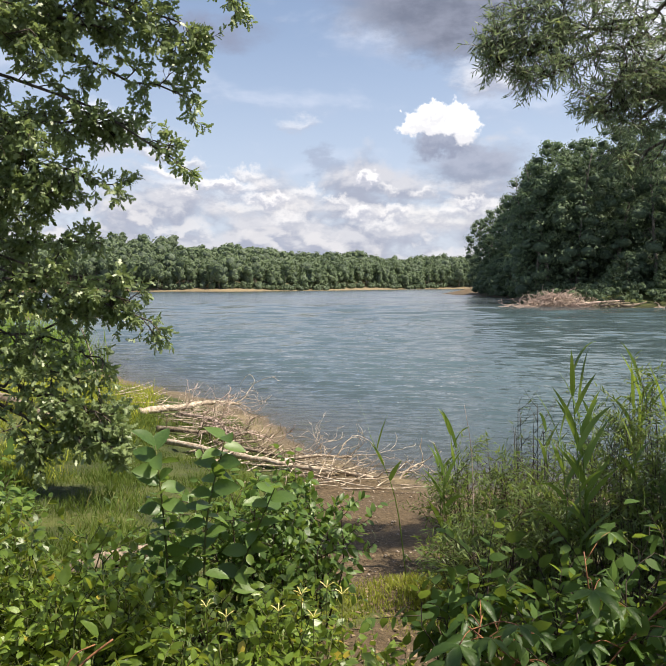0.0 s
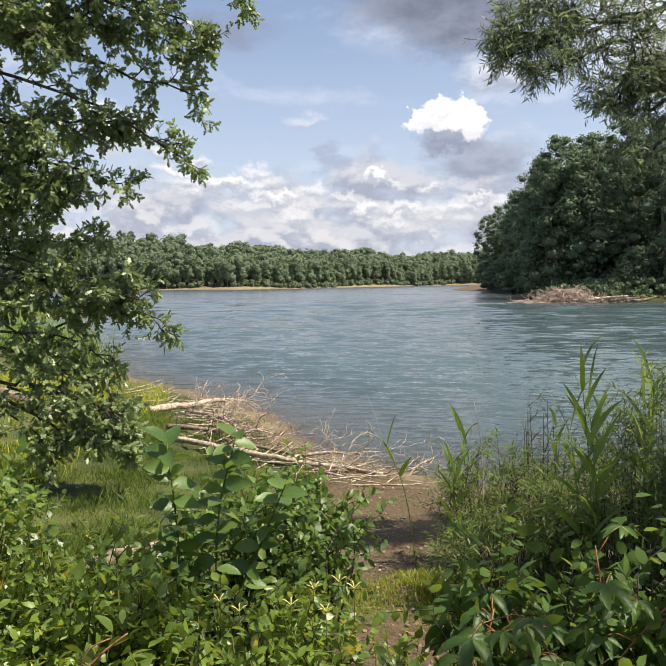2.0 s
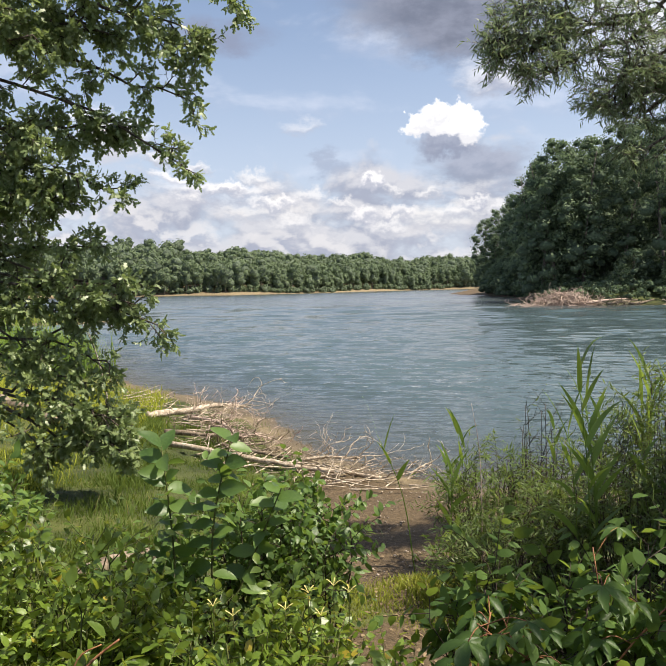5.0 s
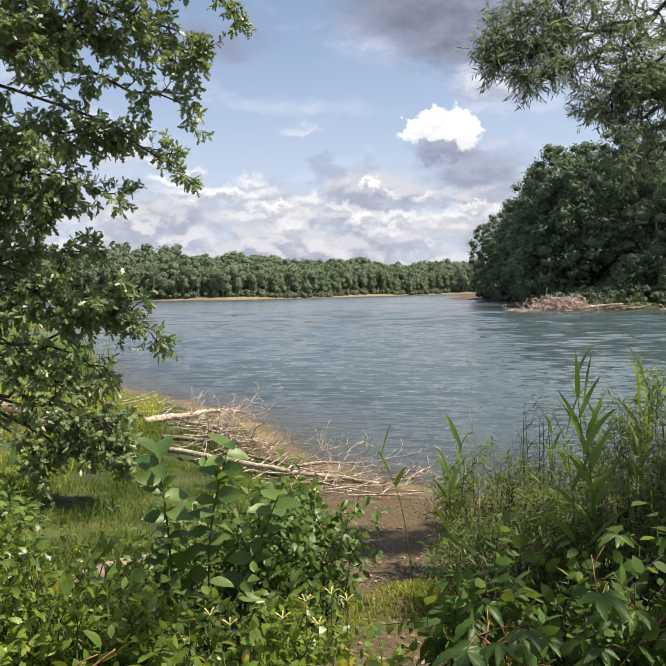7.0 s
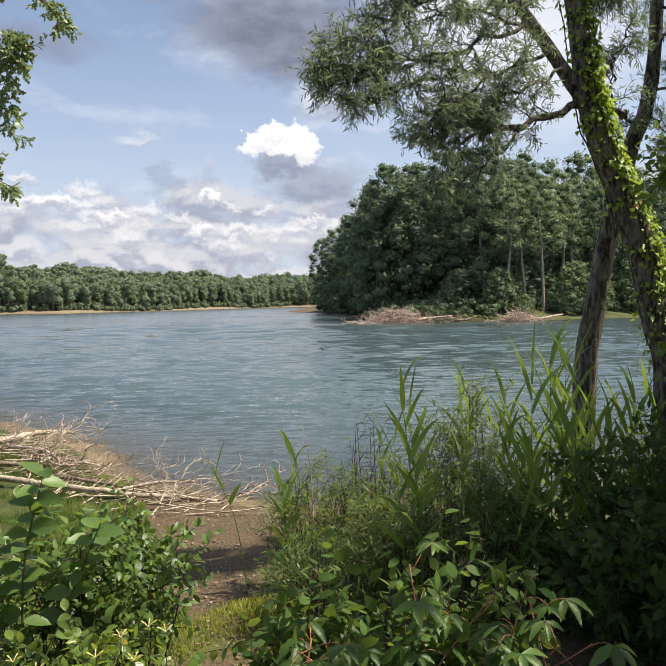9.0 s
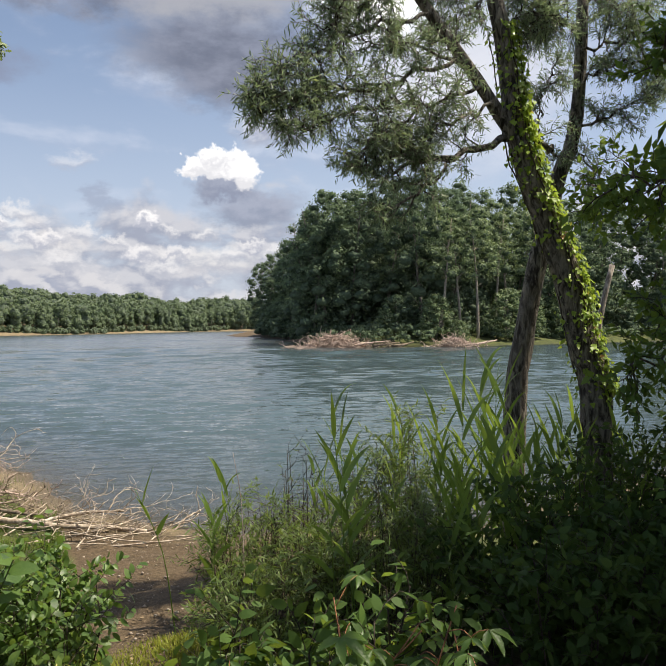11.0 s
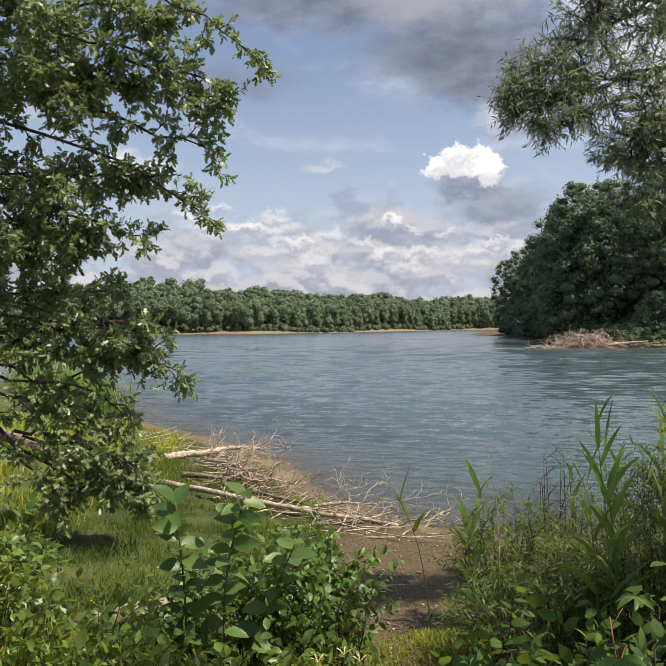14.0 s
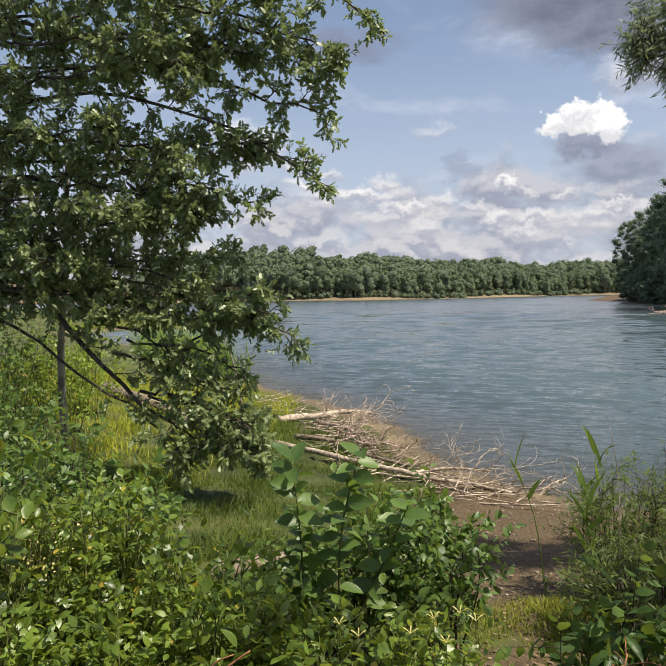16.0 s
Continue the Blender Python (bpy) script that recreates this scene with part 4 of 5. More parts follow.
def build_oak():
    at = (-8.6, 9.3, gz(-8.6, 9.3))
    trunk = [([at, (-8.4, 9.2, 3.0), (-8.2, 9.1, 5.0), (-7.9, 9.0, 7.5)], 0.26, 0.14)]
    upper = [
        (-6.15, 9.0, 6.66, -1.65, 8.5, 5.11, 0.05, 0.06, 1.1),
        (-5.2, 9.0, 7.07, -1.57, 8.4, 5.85, 0.12, 0.05, 1.0),
        (-6.19, 9.0, 5.6, -1.72, 8.3, 4.35, 0.5, 0.06, 1.0),
        (-4.0, 8.6, 7.5, -1.11, 8.4, 6.1, 0.3, 0.03, 0.6),
        (-6.23, 9.0, 4.64, -2.43, 8.4, 4.12, 0.2, 0.05, 0.9),
        (-6.26, 9.0, 3.84, -3.37, 8.5, 4.19, -0.15, 0.045, 1.0),
        (-6.36, 9.1, 3.33, -2.8, 8.7, 3.47, 0.05, 0.045, 1.0),
        (-6.27, 9.0, 3.61, -2.07, 8.3, 2.57, 0.1, 0.045, 1.0),
        (-6.3, 9.0, 3.09, -2.94, 8.4, 2.7, 0.1, 0.045, 0.8),
        (-5.8, 8.9, 3.55, -2.5, 8.4, 3.0, 0.08, 0.04, 1.0),
    ]
    lower = [
        (-5.91, 9.0, 3.09, -3.0, 8.2, 1.19, -0.12, 0.09, 0.35),
        (-6.7, 9.0, 2.83, -3.38, 8.2, 1.18, 0.1, 0.05, 0.12),
    ]
    offshoots = [
        (-2.68, 8.5, 6.21, -1.55, 8.4, 5.61, 0.0, 0.03, 0.7),
        (-4.25, 8.6, 2.48, -2.62, 8.3, 2.12, 0.08, 0.03, 0.35),
        (-4.0, 8.4, 1.86, -2.37, 8.1, 1.38, 0.12, 0.035, 0.75),
        (-3.41, 8.3, 1.47, -2.4, 8.1, 1.15, 0.1, 0.025, 0.5),
        (-3.53, 8.2, 1.56, -3.23, 8.1, 1.15, 0.0, 0.02, 0.4),
        (-5.17, 8.8, 2.8, -3.42, 8.5, 2.22, 0.12, 0.035, 0.22),
        (-3.7, 8.45, 2.2, -2.85, 8.6, 2.83, 0.0, 0.03, 0.05),
        (-4.9, 8.7, 3.2, -2.3, 8.3, 2.8, 0.06, 0.035, 0.75),
        (-4.4, 8.6, 2.3, -2.8, 8.3, 1.9, 0.06, 0.03, 0.35),
        (-3.9, 8.4, 1.8, -2.7, 8.2, 1.3, 0.08, 0.03, 0.55),
    ]
    high_offshoots = [
        (-3.9, 8.7, 6.17, -2.56, 8.6, 5.84, 0.1, 0.03, 0.9),
        (-4.01, 8.6, 4.91, -2.58, 8.6, 4.89, -0.06, 0.03, 0.8),
        (-4.19, 8.6, 4.44, -3.19, 8.6, 4.04, 0.0, 0.03, 0.8),
        (-3.4, 8.6, 6.9, -2.3, 8.4, 6.6, 0.05, 0.03, 0.9),
    ]
    # the full inner crown round the trunk
    inner = []
    for i in range(23):
        z = 3.1 + 4.7 * i / 22
        depth = (8.1, 8.6, 9.7)[i % 3]
        inner.append((-6.85, 9.0, z, rng.uniform(-4.2, -2.9) - 0.4 * (i % 3 == 2) - 0.5 * (z < 4.2), depth, z + rng.uniform(-0.5, 0.1), 0.05, 0.05, 1.15))
    limbs = boughs_from(upper + lower + inner, (-8.25, 9.1)) + boughs_from(offshoots + high_offshoots)
    leafy_tree("oak_tree", at, "leafy green oak with long drooping boughs over the shore", "tree", trunk, limbs, oak_bark, oak_leaf, OAKLEAF, 0.084, 21, 9, 9,
               (0.25, 0.6), (0.1, 0.28), 0.15, 0.05, low=0.35)
    # a slim pale stem in the shade of the crown
    at = (-5.75, 9.6, gz(-5.75, 9.6))
    ob = thing("slim_tree", at, "slim pale-barked young tree stem under the oak boughs", "tree")
    stem = smooth_path([at, (-5.72, 9.5, 2.2), (-5.55, 9.4, 3.3), (-5.4, 9.3, 5.0)], 12)
    part("trunk", tube(stem, 0.06, 0.03, 8, 0.04), pale_bark, ob, at)
    twig = [t for s in shoots(stem, 10, 0.5, 1.0, 0.4, 0.9, 0.4, 0.2) for t in shoots(s, 5, 0.2, 1, 0.15, 0.3)]
    pos, along, face = leaves_on(twig, 8)
    part("foliage", scatter(OAKLEAF, pos, along, face, 0.1), oak_leaf, ob, at)


build_oak()


# ---- right-hand willow ----
def build_willow():
    at = (5.35, 7.1, gz(5.35, 7.1))
    trunk = [([at, (5.3, 7.0, 2.25), (5.13, 7.0, 2.77), (4.97, 7.0, 3.46), (4.66, 7.0, 4.19), (4.41, 7.0, 4.77), (4.29, 7.0, 5.17), (4.23, 7.0, 5.62), (4.13, 7.0, 6.16), (4.02, 7.0, 6.59), (3.89, 7.0, 7.2)], 0.19, 0.07),
             ([(4.3, 7.0, 5.0), (4.07, 6.97, 5.26), (3.83, 6.93, 5.54), (3.5, 6.9, 5.91), (3.15, 6.87, 6.29), (2.87, 6.83, 6.62), (2.58, 6.8, 6.94)], 0.075, 0.045),
             ([(4.98, 8.25, gz(4.98, 8.25) - 0.1), (5.01, 8.2, 2.15), (5.07, 8.14, 2.73), (5.12, 8.08, 3.21), (5.22, 8.02, 3.83), (5.36, 7.96, 4.46), (5.45, 7.9, 4.88), (5.57, 7.84, 5.21), (5.64, 7.78, 5.8), (5.62, 7.66, 7.0)], 0.15, 0.07)]
    left = [
        (4.22, 7.0, 5.01, 2.52, 6.6, 4.51, -0.06, 0.07, 0.7),
        (3.45, 6.8, 4.67, 2.62, 6.6, 4.08, -0.05, 0.03, 0.35),
        (3.6, 6.9, 5.79, 1.39, 6.3, 4.86, -0.05, 0.04, 1.1),
        (2.51, 6.6, 5.23, 1.35, 6.3, 4.96, 0.06, 0.025, 0.9),
        (3.84, 6.9, 5.51, 2.28, 6.4, 4.55, 0.1, 0.035, 1.1),
        (2.99, 6.7, 5.2, 1.62, 6.3, 4.69, 0.06, 0.03, 0.9),
        (3.24, 6.8, 6.13, 1.58, 6.3, 5.19, 0.12, 0.035, 1.1),
        (3.03, 6.8, 6.33, 1.99, 6.4, 5.68, 0.1, 0.03, 0.9),
        (3.69, 6.9, 5.67, 2.51, 6.6, 5.66, 0.1, 0.03, 0.8),
        (3.96, 6.9, 5.34, 2.95, 6.7, 4.7, 0.05, 0.03, 0.9),
    ]
    crown = [
        (3.5, 6.8, 4.72, 2.4, 6.5, 4.5, 0.06, 0.025, 0.8),
        (2.85, 6.8, 6.6, 2.03, 6.4, 6.07, 0.0, 0.03, 0.9),
        (4.02, 7.0, 6.5, 3.55, 7.3, 6.16, 0.05, 0.025, 0.7),
        (4.09, 7.0, 6.15, 4.78, 6.8, 6.2, 0.15, 0.03, 0.9),
        (5.55, 7.6, 6.45, 4.52, 7.2, 6.23, 0.15, 0.03, 1.0),
        (4.75, 7.3, 5.15, 4.9, 7.2, 5.89, 0.0, 0.02, 0.5),
        (4.04, 7.0, 6.42, 3.12, 6.8, 6.52, 0.12, 0.03, 0.9),
        (5.57, 7.6, 7.2, 4.29, 7.0, 6.49, 0.15, 0.035, 1.0),
        (4.51, 7.1, 5.13, 5.25, 7.6, 5.01, 0.0, 0.09, 0.15),
    ]
    right = [
        (5.51, 7.6, 5.88, 6.25, 7.2, 6.03, 0.15, 0.035, 0.9),
        (5.54, 7.6, 6.29, 6.32, 7.2, 6.43, 0.03, 0.03, 0.8),
        (5.45, 7.6, 5.37, 6.25, 7.2, 5.68, 0.0, 0.03, 0.9),
        (5.42, 7.6, 5.17, 5.51, 7.2, 4.74, 0.0, 0.02, 0.4),
        (5.57, 7.6, 6.96, 5.97, 7.2, 6.54, 0.1, 0.03, 0.8),
        (5.9, 7.9, 6.8, 7.4, 7.2, 6.9, 0.3, 0.04, 1.0),
    ]
    leafy_tree("willow_tree", at, "leaning willow with dark furrowed bark and narrow grey-green leaves", "tree", trunk, boughs_from(left + crown + right), willow_bark, willow_leaf, SLIM, 0.074, 24, 10, 9,
               (0.18, 0.5), (0.12, 0.28), 0.2, 0.01, 0.1, 0.5)
    # ivy up the leaning trunk
    run = smooth_path([(5.3, 7.0, 2.25), (5.13, 7.0, 2.77), (4.97, 7.0, 3.46), (4.66, 7.0, 4.19), (4.41, 7.0, 4.77), (4.29, 7.0, 5.17), (4.23, 7.0, 5.62), (4.12, 7.0, 6.2)], 60)
    tan = unit(np.gradient(run, axis=0))
    ob = thing("ivy_vine", tuple(run[0]), "bright green ivy climbing the leaning willow trunk", "ivy")
    pos, along, face = [], [], []
    for i in range(3000):
        j = min(int(rng.beta(1.0, 1.15) * 60), 59)
        out = unit(np.cross(tan[j], rng.normal(size=3)) + np.array([1.0, -0.45, 0.0]))
        pos.append(run[j] + out * (0.15 - 0.0012 * j + rng.uniform(0, 0.1)) + rng.normal(size=3) * 0.02)
        along.append(unit(out * 0.6 + np.array([0, 0, -0.7]) + rng.normal(size=3) * 0.45))
        face.append(unit(out + np.array([0, 0, 0.8]) + rng.normal(size=3) * 0.35))
    for k in range(4):
        wig = run + 0.15 * unit(np.cross(tan, [0.3, 1, 0.2]) * math.cos(k * 1.6) + np.cross(tan, [1, 0.1, 0.4]) * math.sin(k * 1.6)) + rng.normal(size=run.shape) * 0.008
        part("stem", tube(wig[::2], 0.012, 0.006, 5), stem_dark, ob, run[0])
    part("foliage", scatter(IVY, np.array(pos), np.array(along), np.array(face), rng.uniform(0.035, 0.072, 3000)), ivy_leaf, ob, run[0])
    # a pale dead snag by the water
    at = (8.9, 12.0, gz(8.9, 12.0) - 0.05)
    ob = thing("dead_snag", at, "pale barkless broken tree snag by the water", "dead tree")
    part("trunk", tube(smooth_path([at, (8.97, 12.0, 2.2), (9.1, 12.0, 3.1), (9.38, 12.0, 4.15)], 14), 0.085, 0.05, 9, 0.06), pale_bark, ob, at)
    part("branch_stub", tube(smooth_path([(9.05, 12, 2.8), (8.85, 11.9, 3.2), (8.8, 11.9, 3.45)], 5), 0.04, 0.015, 5), pale_bark, ob, at)


build_willow()


def build_cherry():
    at = (5.9, 4.7, gz(5.9, 4.7))
    trunk = [([at, (5.85, 4.7, 3.0), (5.75, 4.7, 4.5), (5.8, 4.8, 6.2)], 0.10, 0.04)]
    # height on the trunk, tip, fullness
    tips = [
        (3.0, 3.6, 4.4, 4.05, 1.0),
        (2.4, 3.65, 4.4, 2.72, 1.0),
        (4.0, 4.05, 4.5, 4.95, 1.0),
        (2.7, 3.9, 4.0, 3.2, 0.9),
        (3.6, 4.1, 5.4, 4.2, 0.9),
        (5.4, 4.6, 4.4, 6.5, 1.0),
        (3.4, 7.9, 4.1, 4.6, 1.1),
        (2.2, 7.9, 5.2, 3.4, 1.1),
        (1.9, 4.0, 4.2, 2.1, 1.0),
        # limbs from here on are out of view, added to shade the thicket
        (5.0, 6.4, 2.7, 5.5, 1.1),
        (3.2, 6.1, 2.5, 3.9, 1.1),
        (4.4, 7.8, 3.2, 4.9, 1.6),
        (5.6, 7.4, 3.0, 6.6, 1.6),
        (3.0, 7.0, 2.3, 3.2, 1.6),
        (5.9, 7.5, 4.8, 7.4, 1.6),
        (2.6, 5.2, 2.7, 3.0, 1.4),
        (5.5, 6.2, 1.4, 6.2, 1.7),
        (4.6, 7.2, 1.2, 5.4, 1.7),
    ]
    limbs = boughs_from([(5.83, 4.72, z0, x1, y1, z1, 0.3, 0.03, d) for z0, x1, y1, z1, d in tips])
    leafy_tree("cherry_tree", at, "young cherry tree with broad glossy green leaves", "tree", trunk, limbs, oak_bark, creeper_leaf, PLAIN, 0.082, 14, 7, 8, (0.3, 0.7), (0.14, 0.34), 0.15, 0.06)


build_cherry()


def shade_trees():
    """Unseen crowns, added beside and behind the path to shade thicket and foreground."""
    for x, y, h, r in [(8.4, 3.2, 7.8, 3.1), (8.8, -0.6, 7.4, 3.0), (11.0, 5.6, 7.0, 2.8), (6.3, 3.0, 7.4, 2.3)]:
        ob = wood_tree("tree", h, r, 5200, creeper_leaf, 0.28, "unseen leafy tree added to shade the thicket", 0.26)
        ob.matrix_basis = Matrix.Translation((x, y, gz(x, y)))
    # sparse crown out of view, added for dappled shade in front
    ob = wood_tree("tree", 10.0, 1.5, 480, creeper_leaf, 0.64, "unseen open-crowned tree added to dapple the foreground", 0.25, False, oak_bark, 18)
    ob.matrix_basis = Matrix.Translation((5.2, 1.5, gz(5.2, 1.5)))


shade_trees()


# ---- shrubs in front ----
OVATE_MESH = {}


def blade_mesh(name, shape, mat):
    key = (name, mat.name)
    if key not in OVATE_MESH:
        OVATE_MESH[key] = mesh_of(name, shape[0], shape[1], mat)
    return OVATE_MESH[key]


def bush(name, label, category, x, y, rx, ry, top, stems, twigs, per, shape, size, leafmat, stemmat, singles=0, single_mat=None, hang=0.0, low=0.25, upright=0.5,
         twig_len=(0.12, 0.3), group="", spread=0.8, thick=0.007):
    """A shrub: stems from the base, twigs and leaves on each. The leaves nearest its top and front are objects of their own."""
    z0 = gz(x, y)
    at = np.array((x, y, z0))
    ob = thing(name, tuple(at), label, category, group)
    left = singles
    for i in range(stems):
        a, r = rng.uniform(0, 2 * math.pi), math.sqrt(rng.uniform(0.02, 1))
        foot = at + np.array([rx * 0.5 * r * math.cos(a), ry * 0.5 * r * math.sin(a), 0])
        foot[2] = gz(foot[0], foot[1]) - 0.03
        tip = np.array([x + rx * r * math.cos(a), y + ry * r * math.sin(a), z0 + (top - z0) * (1 - 0.42 * r * r) * rng.uniform(0.8, 1.04)])
        mid = foot * 0.5 + tip * 0.5 + np.array([0, 0, (top - z0) * 0.1 * upright]) + rng.normal(size=3) * 0.04
        run = smooth_path([foot, mid, tip], 10)
        twig = shoots(run, twigs, low, 1.0, *twig_len, 0.5, 0.2, 4, 0.25)
        stem = part("stem", tube(run, thick, thick * 0.35, 5), stemmat, ob, at)
        part("twig", join([tube(t, thick * 0.4, thick * 0.15, 3) for t in twig]), stemmat, stem, at, kind="stuff")
        pos, along, face = leaves_on(twig, per, 0.2, spread, 0.6, hang)
        sizes = size * rng.uniform(0.6, 1.25, len(pos))
        pick = np.zeros(len(pos), bool)
        if left > 0:
            n = min(left, max(singles // stems, 1), len(pos))
            pick[np.argsort(pos[:, 1] * 0.6 - pos[:, 2])[:n]] = True
            left -= n
            leaf_objects(blade_mesh("leaf", shape, single_mat), pos[pick], along[pick], face[pick], sizes[pick], stem, at)
        part("foliage", scatter((ROUND if y < 5 else PLAIN) if len(shape[0]) > 12 else shape, pos[~pick], along[~pick], face[~pick], sizes[~pick]), leafmat, stem, at, kind="stuff")
    return ob


def build_bushes():
    honey = "yellow-green honeysuckle thicket with oval leaves at the path's edge"
    for x, y, rx, ry, top, st in [(-0.28, 2.35, 0.5, 0.3, 1.98, 26), (-0.95, 2.55, 0.45, 0.32, 2.12, 24), (-1.55, 2.8, 0.5, 0.35, 2.22, 26), (0.1, 2.2, 0.35, 0.25, 1.83, 14), (-0.62, 2.05, 0.5, 0.25, 1.85, 18), (-2.1, 3.1, 0.5, 0.35, 2.25, 22), (-1.3, 2.2, 0.45, 0.3, 1.95, 18)]:
        bush("honeysuckle_bush", honey, "shrub", x, y, rx, ry, top, int(st * 1.45), 13, 9, OVATE, 0.042, honey_leaf, stem_green, 150, honey_single, 0.0, 0.3, 0.5, (0.1, 0.26), "honeysuckle bushes")
    dark = "dark green dense shrub with broad leaves on the bank"
    for x, y, rx, ry, top, st in [(-0.55, 4.1, 0.6, 0.45, 1.78, 24), (-0.2, 4.35, 0.42, 0.4, 1.80, 20), (-1.05, 3.7, 0.4, 0.35, 1.45, 14), (-2.3, 3.8, 0.55, 0.45, 2.25, 22), (-2.9, 4.3, 0.6, 0.5, 2.35, 22), (-3.6, 5.2, 0.7, 0.5, 1.95, 22), (-4.6, 6.2, 0.7, 0.6, 2.05, 22), (-5.6, 7.6, 0.9, 0.7, 2.6, 24), (-6.6, 9.0, 1.0, 0.8, 3.0, 24), (-7.9, 11.6, 1.0, 0.9, 3.4, 22), (-2.75, 5.4, 0.5, 0.4, 1.55, 16)]:
        bush("leafy_shrub", dark, "shrub", x, y, rx, ry, top, st, 11, 9, OVATE, 0.058, shrub_leaf, stem_dark, 120 if y < 5 else 0, shrub_single, 0.1, 0.25, 0.5, (0.12, 0.34), "leafy shrubs")
    for x, y, rx, ry, top, st in [(-1.75, 2.45, 0.35, 0.2, 2.28, 7), (-1.25, 1.95, 0.3, 0.15, 1.78, 6), (-0.75, 2.3, 0.3, 0.2, 2.08, 5), (-2.3, 3.3, 0.4, 0.3, 2.42, 8)]:
        bush("greenbrier_vine", "greenbrier vine with broad round glossy leaves over the thicket", "vine", x, y, rx, ry, top, st, 6, 3, BROAD, 0.075, honey_leaf, stem_green, 60, honey_single, 0.0, 0.45, 0.6, (0.1, 0.2), "greenbrier vines")
    # the brighter ivy leaf colour stands in for sunlight on these shrubs
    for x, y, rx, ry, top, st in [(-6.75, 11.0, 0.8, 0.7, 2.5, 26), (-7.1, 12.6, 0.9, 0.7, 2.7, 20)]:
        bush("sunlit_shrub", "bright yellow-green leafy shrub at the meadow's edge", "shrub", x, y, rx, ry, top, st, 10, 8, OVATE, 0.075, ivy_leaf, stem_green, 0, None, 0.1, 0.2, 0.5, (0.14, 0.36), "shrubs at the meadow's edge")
    # creeper with reddish stalks at the right
    for x, y, rx, ry, top, st in [(0.62, 2.55, 0.4, 0.3, 1.98, 15), (1.15, 2.7, 0.45, 0.35, 2.0, 15), (0.95, 2.2, 0.5, 0.3, 1.72, 12)]:
        bush("creeper_bush", "creeper thicket with pointed green leaves on reddish stalks", "shrub", x, y, rx, ry, top, st, 10, 7, OVATE, 0.066, creeper_leaf, stem_dark, 0, None, 0.25, 0.35, 0.5,
             (0.12, 0.3), "creeper bushes")
    # sandbar willows between path and reeds
    for x, y, rx, ry, top, st in [(1.25, 6.2, 0.5, 0.45, 1.58, 34), (1.75, 5.6, 0.5, 0.45, 1.55, 30), (2.35, 6.3, 0.55, 0.5, 2.0, 34), (2.8, 6.2, 0.5, 0.45, 2.3, 34), (1.1, 5.2, 0.4, 0.4, 1.3, 22), (2.2, 5.1, 0.6, 0.5, 1.75, 30)]:
        bush("sandbar_willow", "bushy sandbar willow with thin stems and narrow leaves", "shrub", x, y, rx, ry, top, st, 12, 9, LANCE, 0.08, sandbar_leaf, stem_dark, 0, None, 0.1, 0.15, 0.3, (0.14, 0.36),
             "sandbar willows", 0.7, 0.005)
    # dense thicket further right, its deep shade put into the leaf colour
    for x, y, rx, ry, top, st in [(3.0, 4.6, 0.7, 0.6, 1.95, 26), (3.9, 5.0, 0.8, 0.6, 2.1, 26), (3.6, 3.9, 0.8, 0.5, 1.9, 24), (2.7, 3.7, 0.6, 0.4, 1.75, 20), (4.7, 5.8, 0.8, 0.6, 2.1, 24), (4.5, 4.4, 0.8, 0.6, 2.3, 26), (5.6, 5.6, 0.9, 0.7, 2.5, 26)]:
        bush("thicket_bush", "dense shaded green thicket below the willow", "shrub", x, y, rx, ry, top, st, 12, 8, OVATE, 0.075, shaded_thicket_leaf, stem_dark, 0, None, 0.1, 0.12, 0.5, (0.15, 0.36), "thicket bushes")


build_bushes()


def creeper_vines():
    """Creeper shoots: five pointed leaflets at the end of each red stalk."""
    shape = mesh_of("leaflet", *LEAFLET, creeper_single)
    label = "creeper with five-fingered green leaves on red stalks"
    for x, y, z, rx, n in [(0.62, 2.4, 1.9, 0.3, 22), (1.05, 2.5, 1.95, 0.32, 22), (0.85, 2.15, 1.72, 0.36, 18), (0.45, 2.2, 1.72, 0.25, 12), (1.3, 2.35, 1.85, 0.25, 14)]:
        at = np.array((x, y, gz(x, y)))
        ob = thing("creeper", tuple(at), label, "creeper", "creepers at the path's edge")
        stems = [smooth_path([at + rng.normal(size=3) * (0.05, 0.05, 0), at + (rng.normal() * 0.1, rng.normal() * 0.08, (z - at[2]) * 0.6), (x + rng.normal() * rx * 0.6, y + rng.normal() * 0.12, z + rng.normal() * 0.05)], 12) for _ in range(4)]
        for s in stems:
            part("stem", tube(s, 0.005, 0.0025, 5), stem_red, ob, at)
        for i in range(n):
            p, _ = at_fraction(stems[i % 4], rng.uniform(0.45, 1.0))
            a = rng.uniform(0, 6.28)
            tip = p + np.array([math.cos(a) * rx * 0.5, math.sin(a) * 0.14 - 0.05, rng.uniform(0.0, 0.1)]) * rng.uniform(0.5, 1.3)
            stalk = part("stalk", tube(smooth_path([p, p * 0.4 + tip * 0.6 + (0, 0, 0.02), tip], 6), 0.0022, 0.0018, 4), stem_red, ob, at)
            turn, size = rng.uniform(0, 6.28), rng.uniform(0.08, 0.15)
            ways = [np.array([math.cos(turn + k * 1.15), math.sin(turn + k * 1.15) - 0.25, -0.35 + rng.normal() * 0.15]) for k in range(-2, 3)]
            leaf_objects(shape, [tip] * 5, ways, [unit(np.array([0.1, -0.35, 1.0]) + rng.normal(size=3) * 0.22) for _ in range(5)], [size * (1 - 0.13 * abs(k)) for k in range(-2, 3)], stalk, at, "leaflet")


creeper_vines()


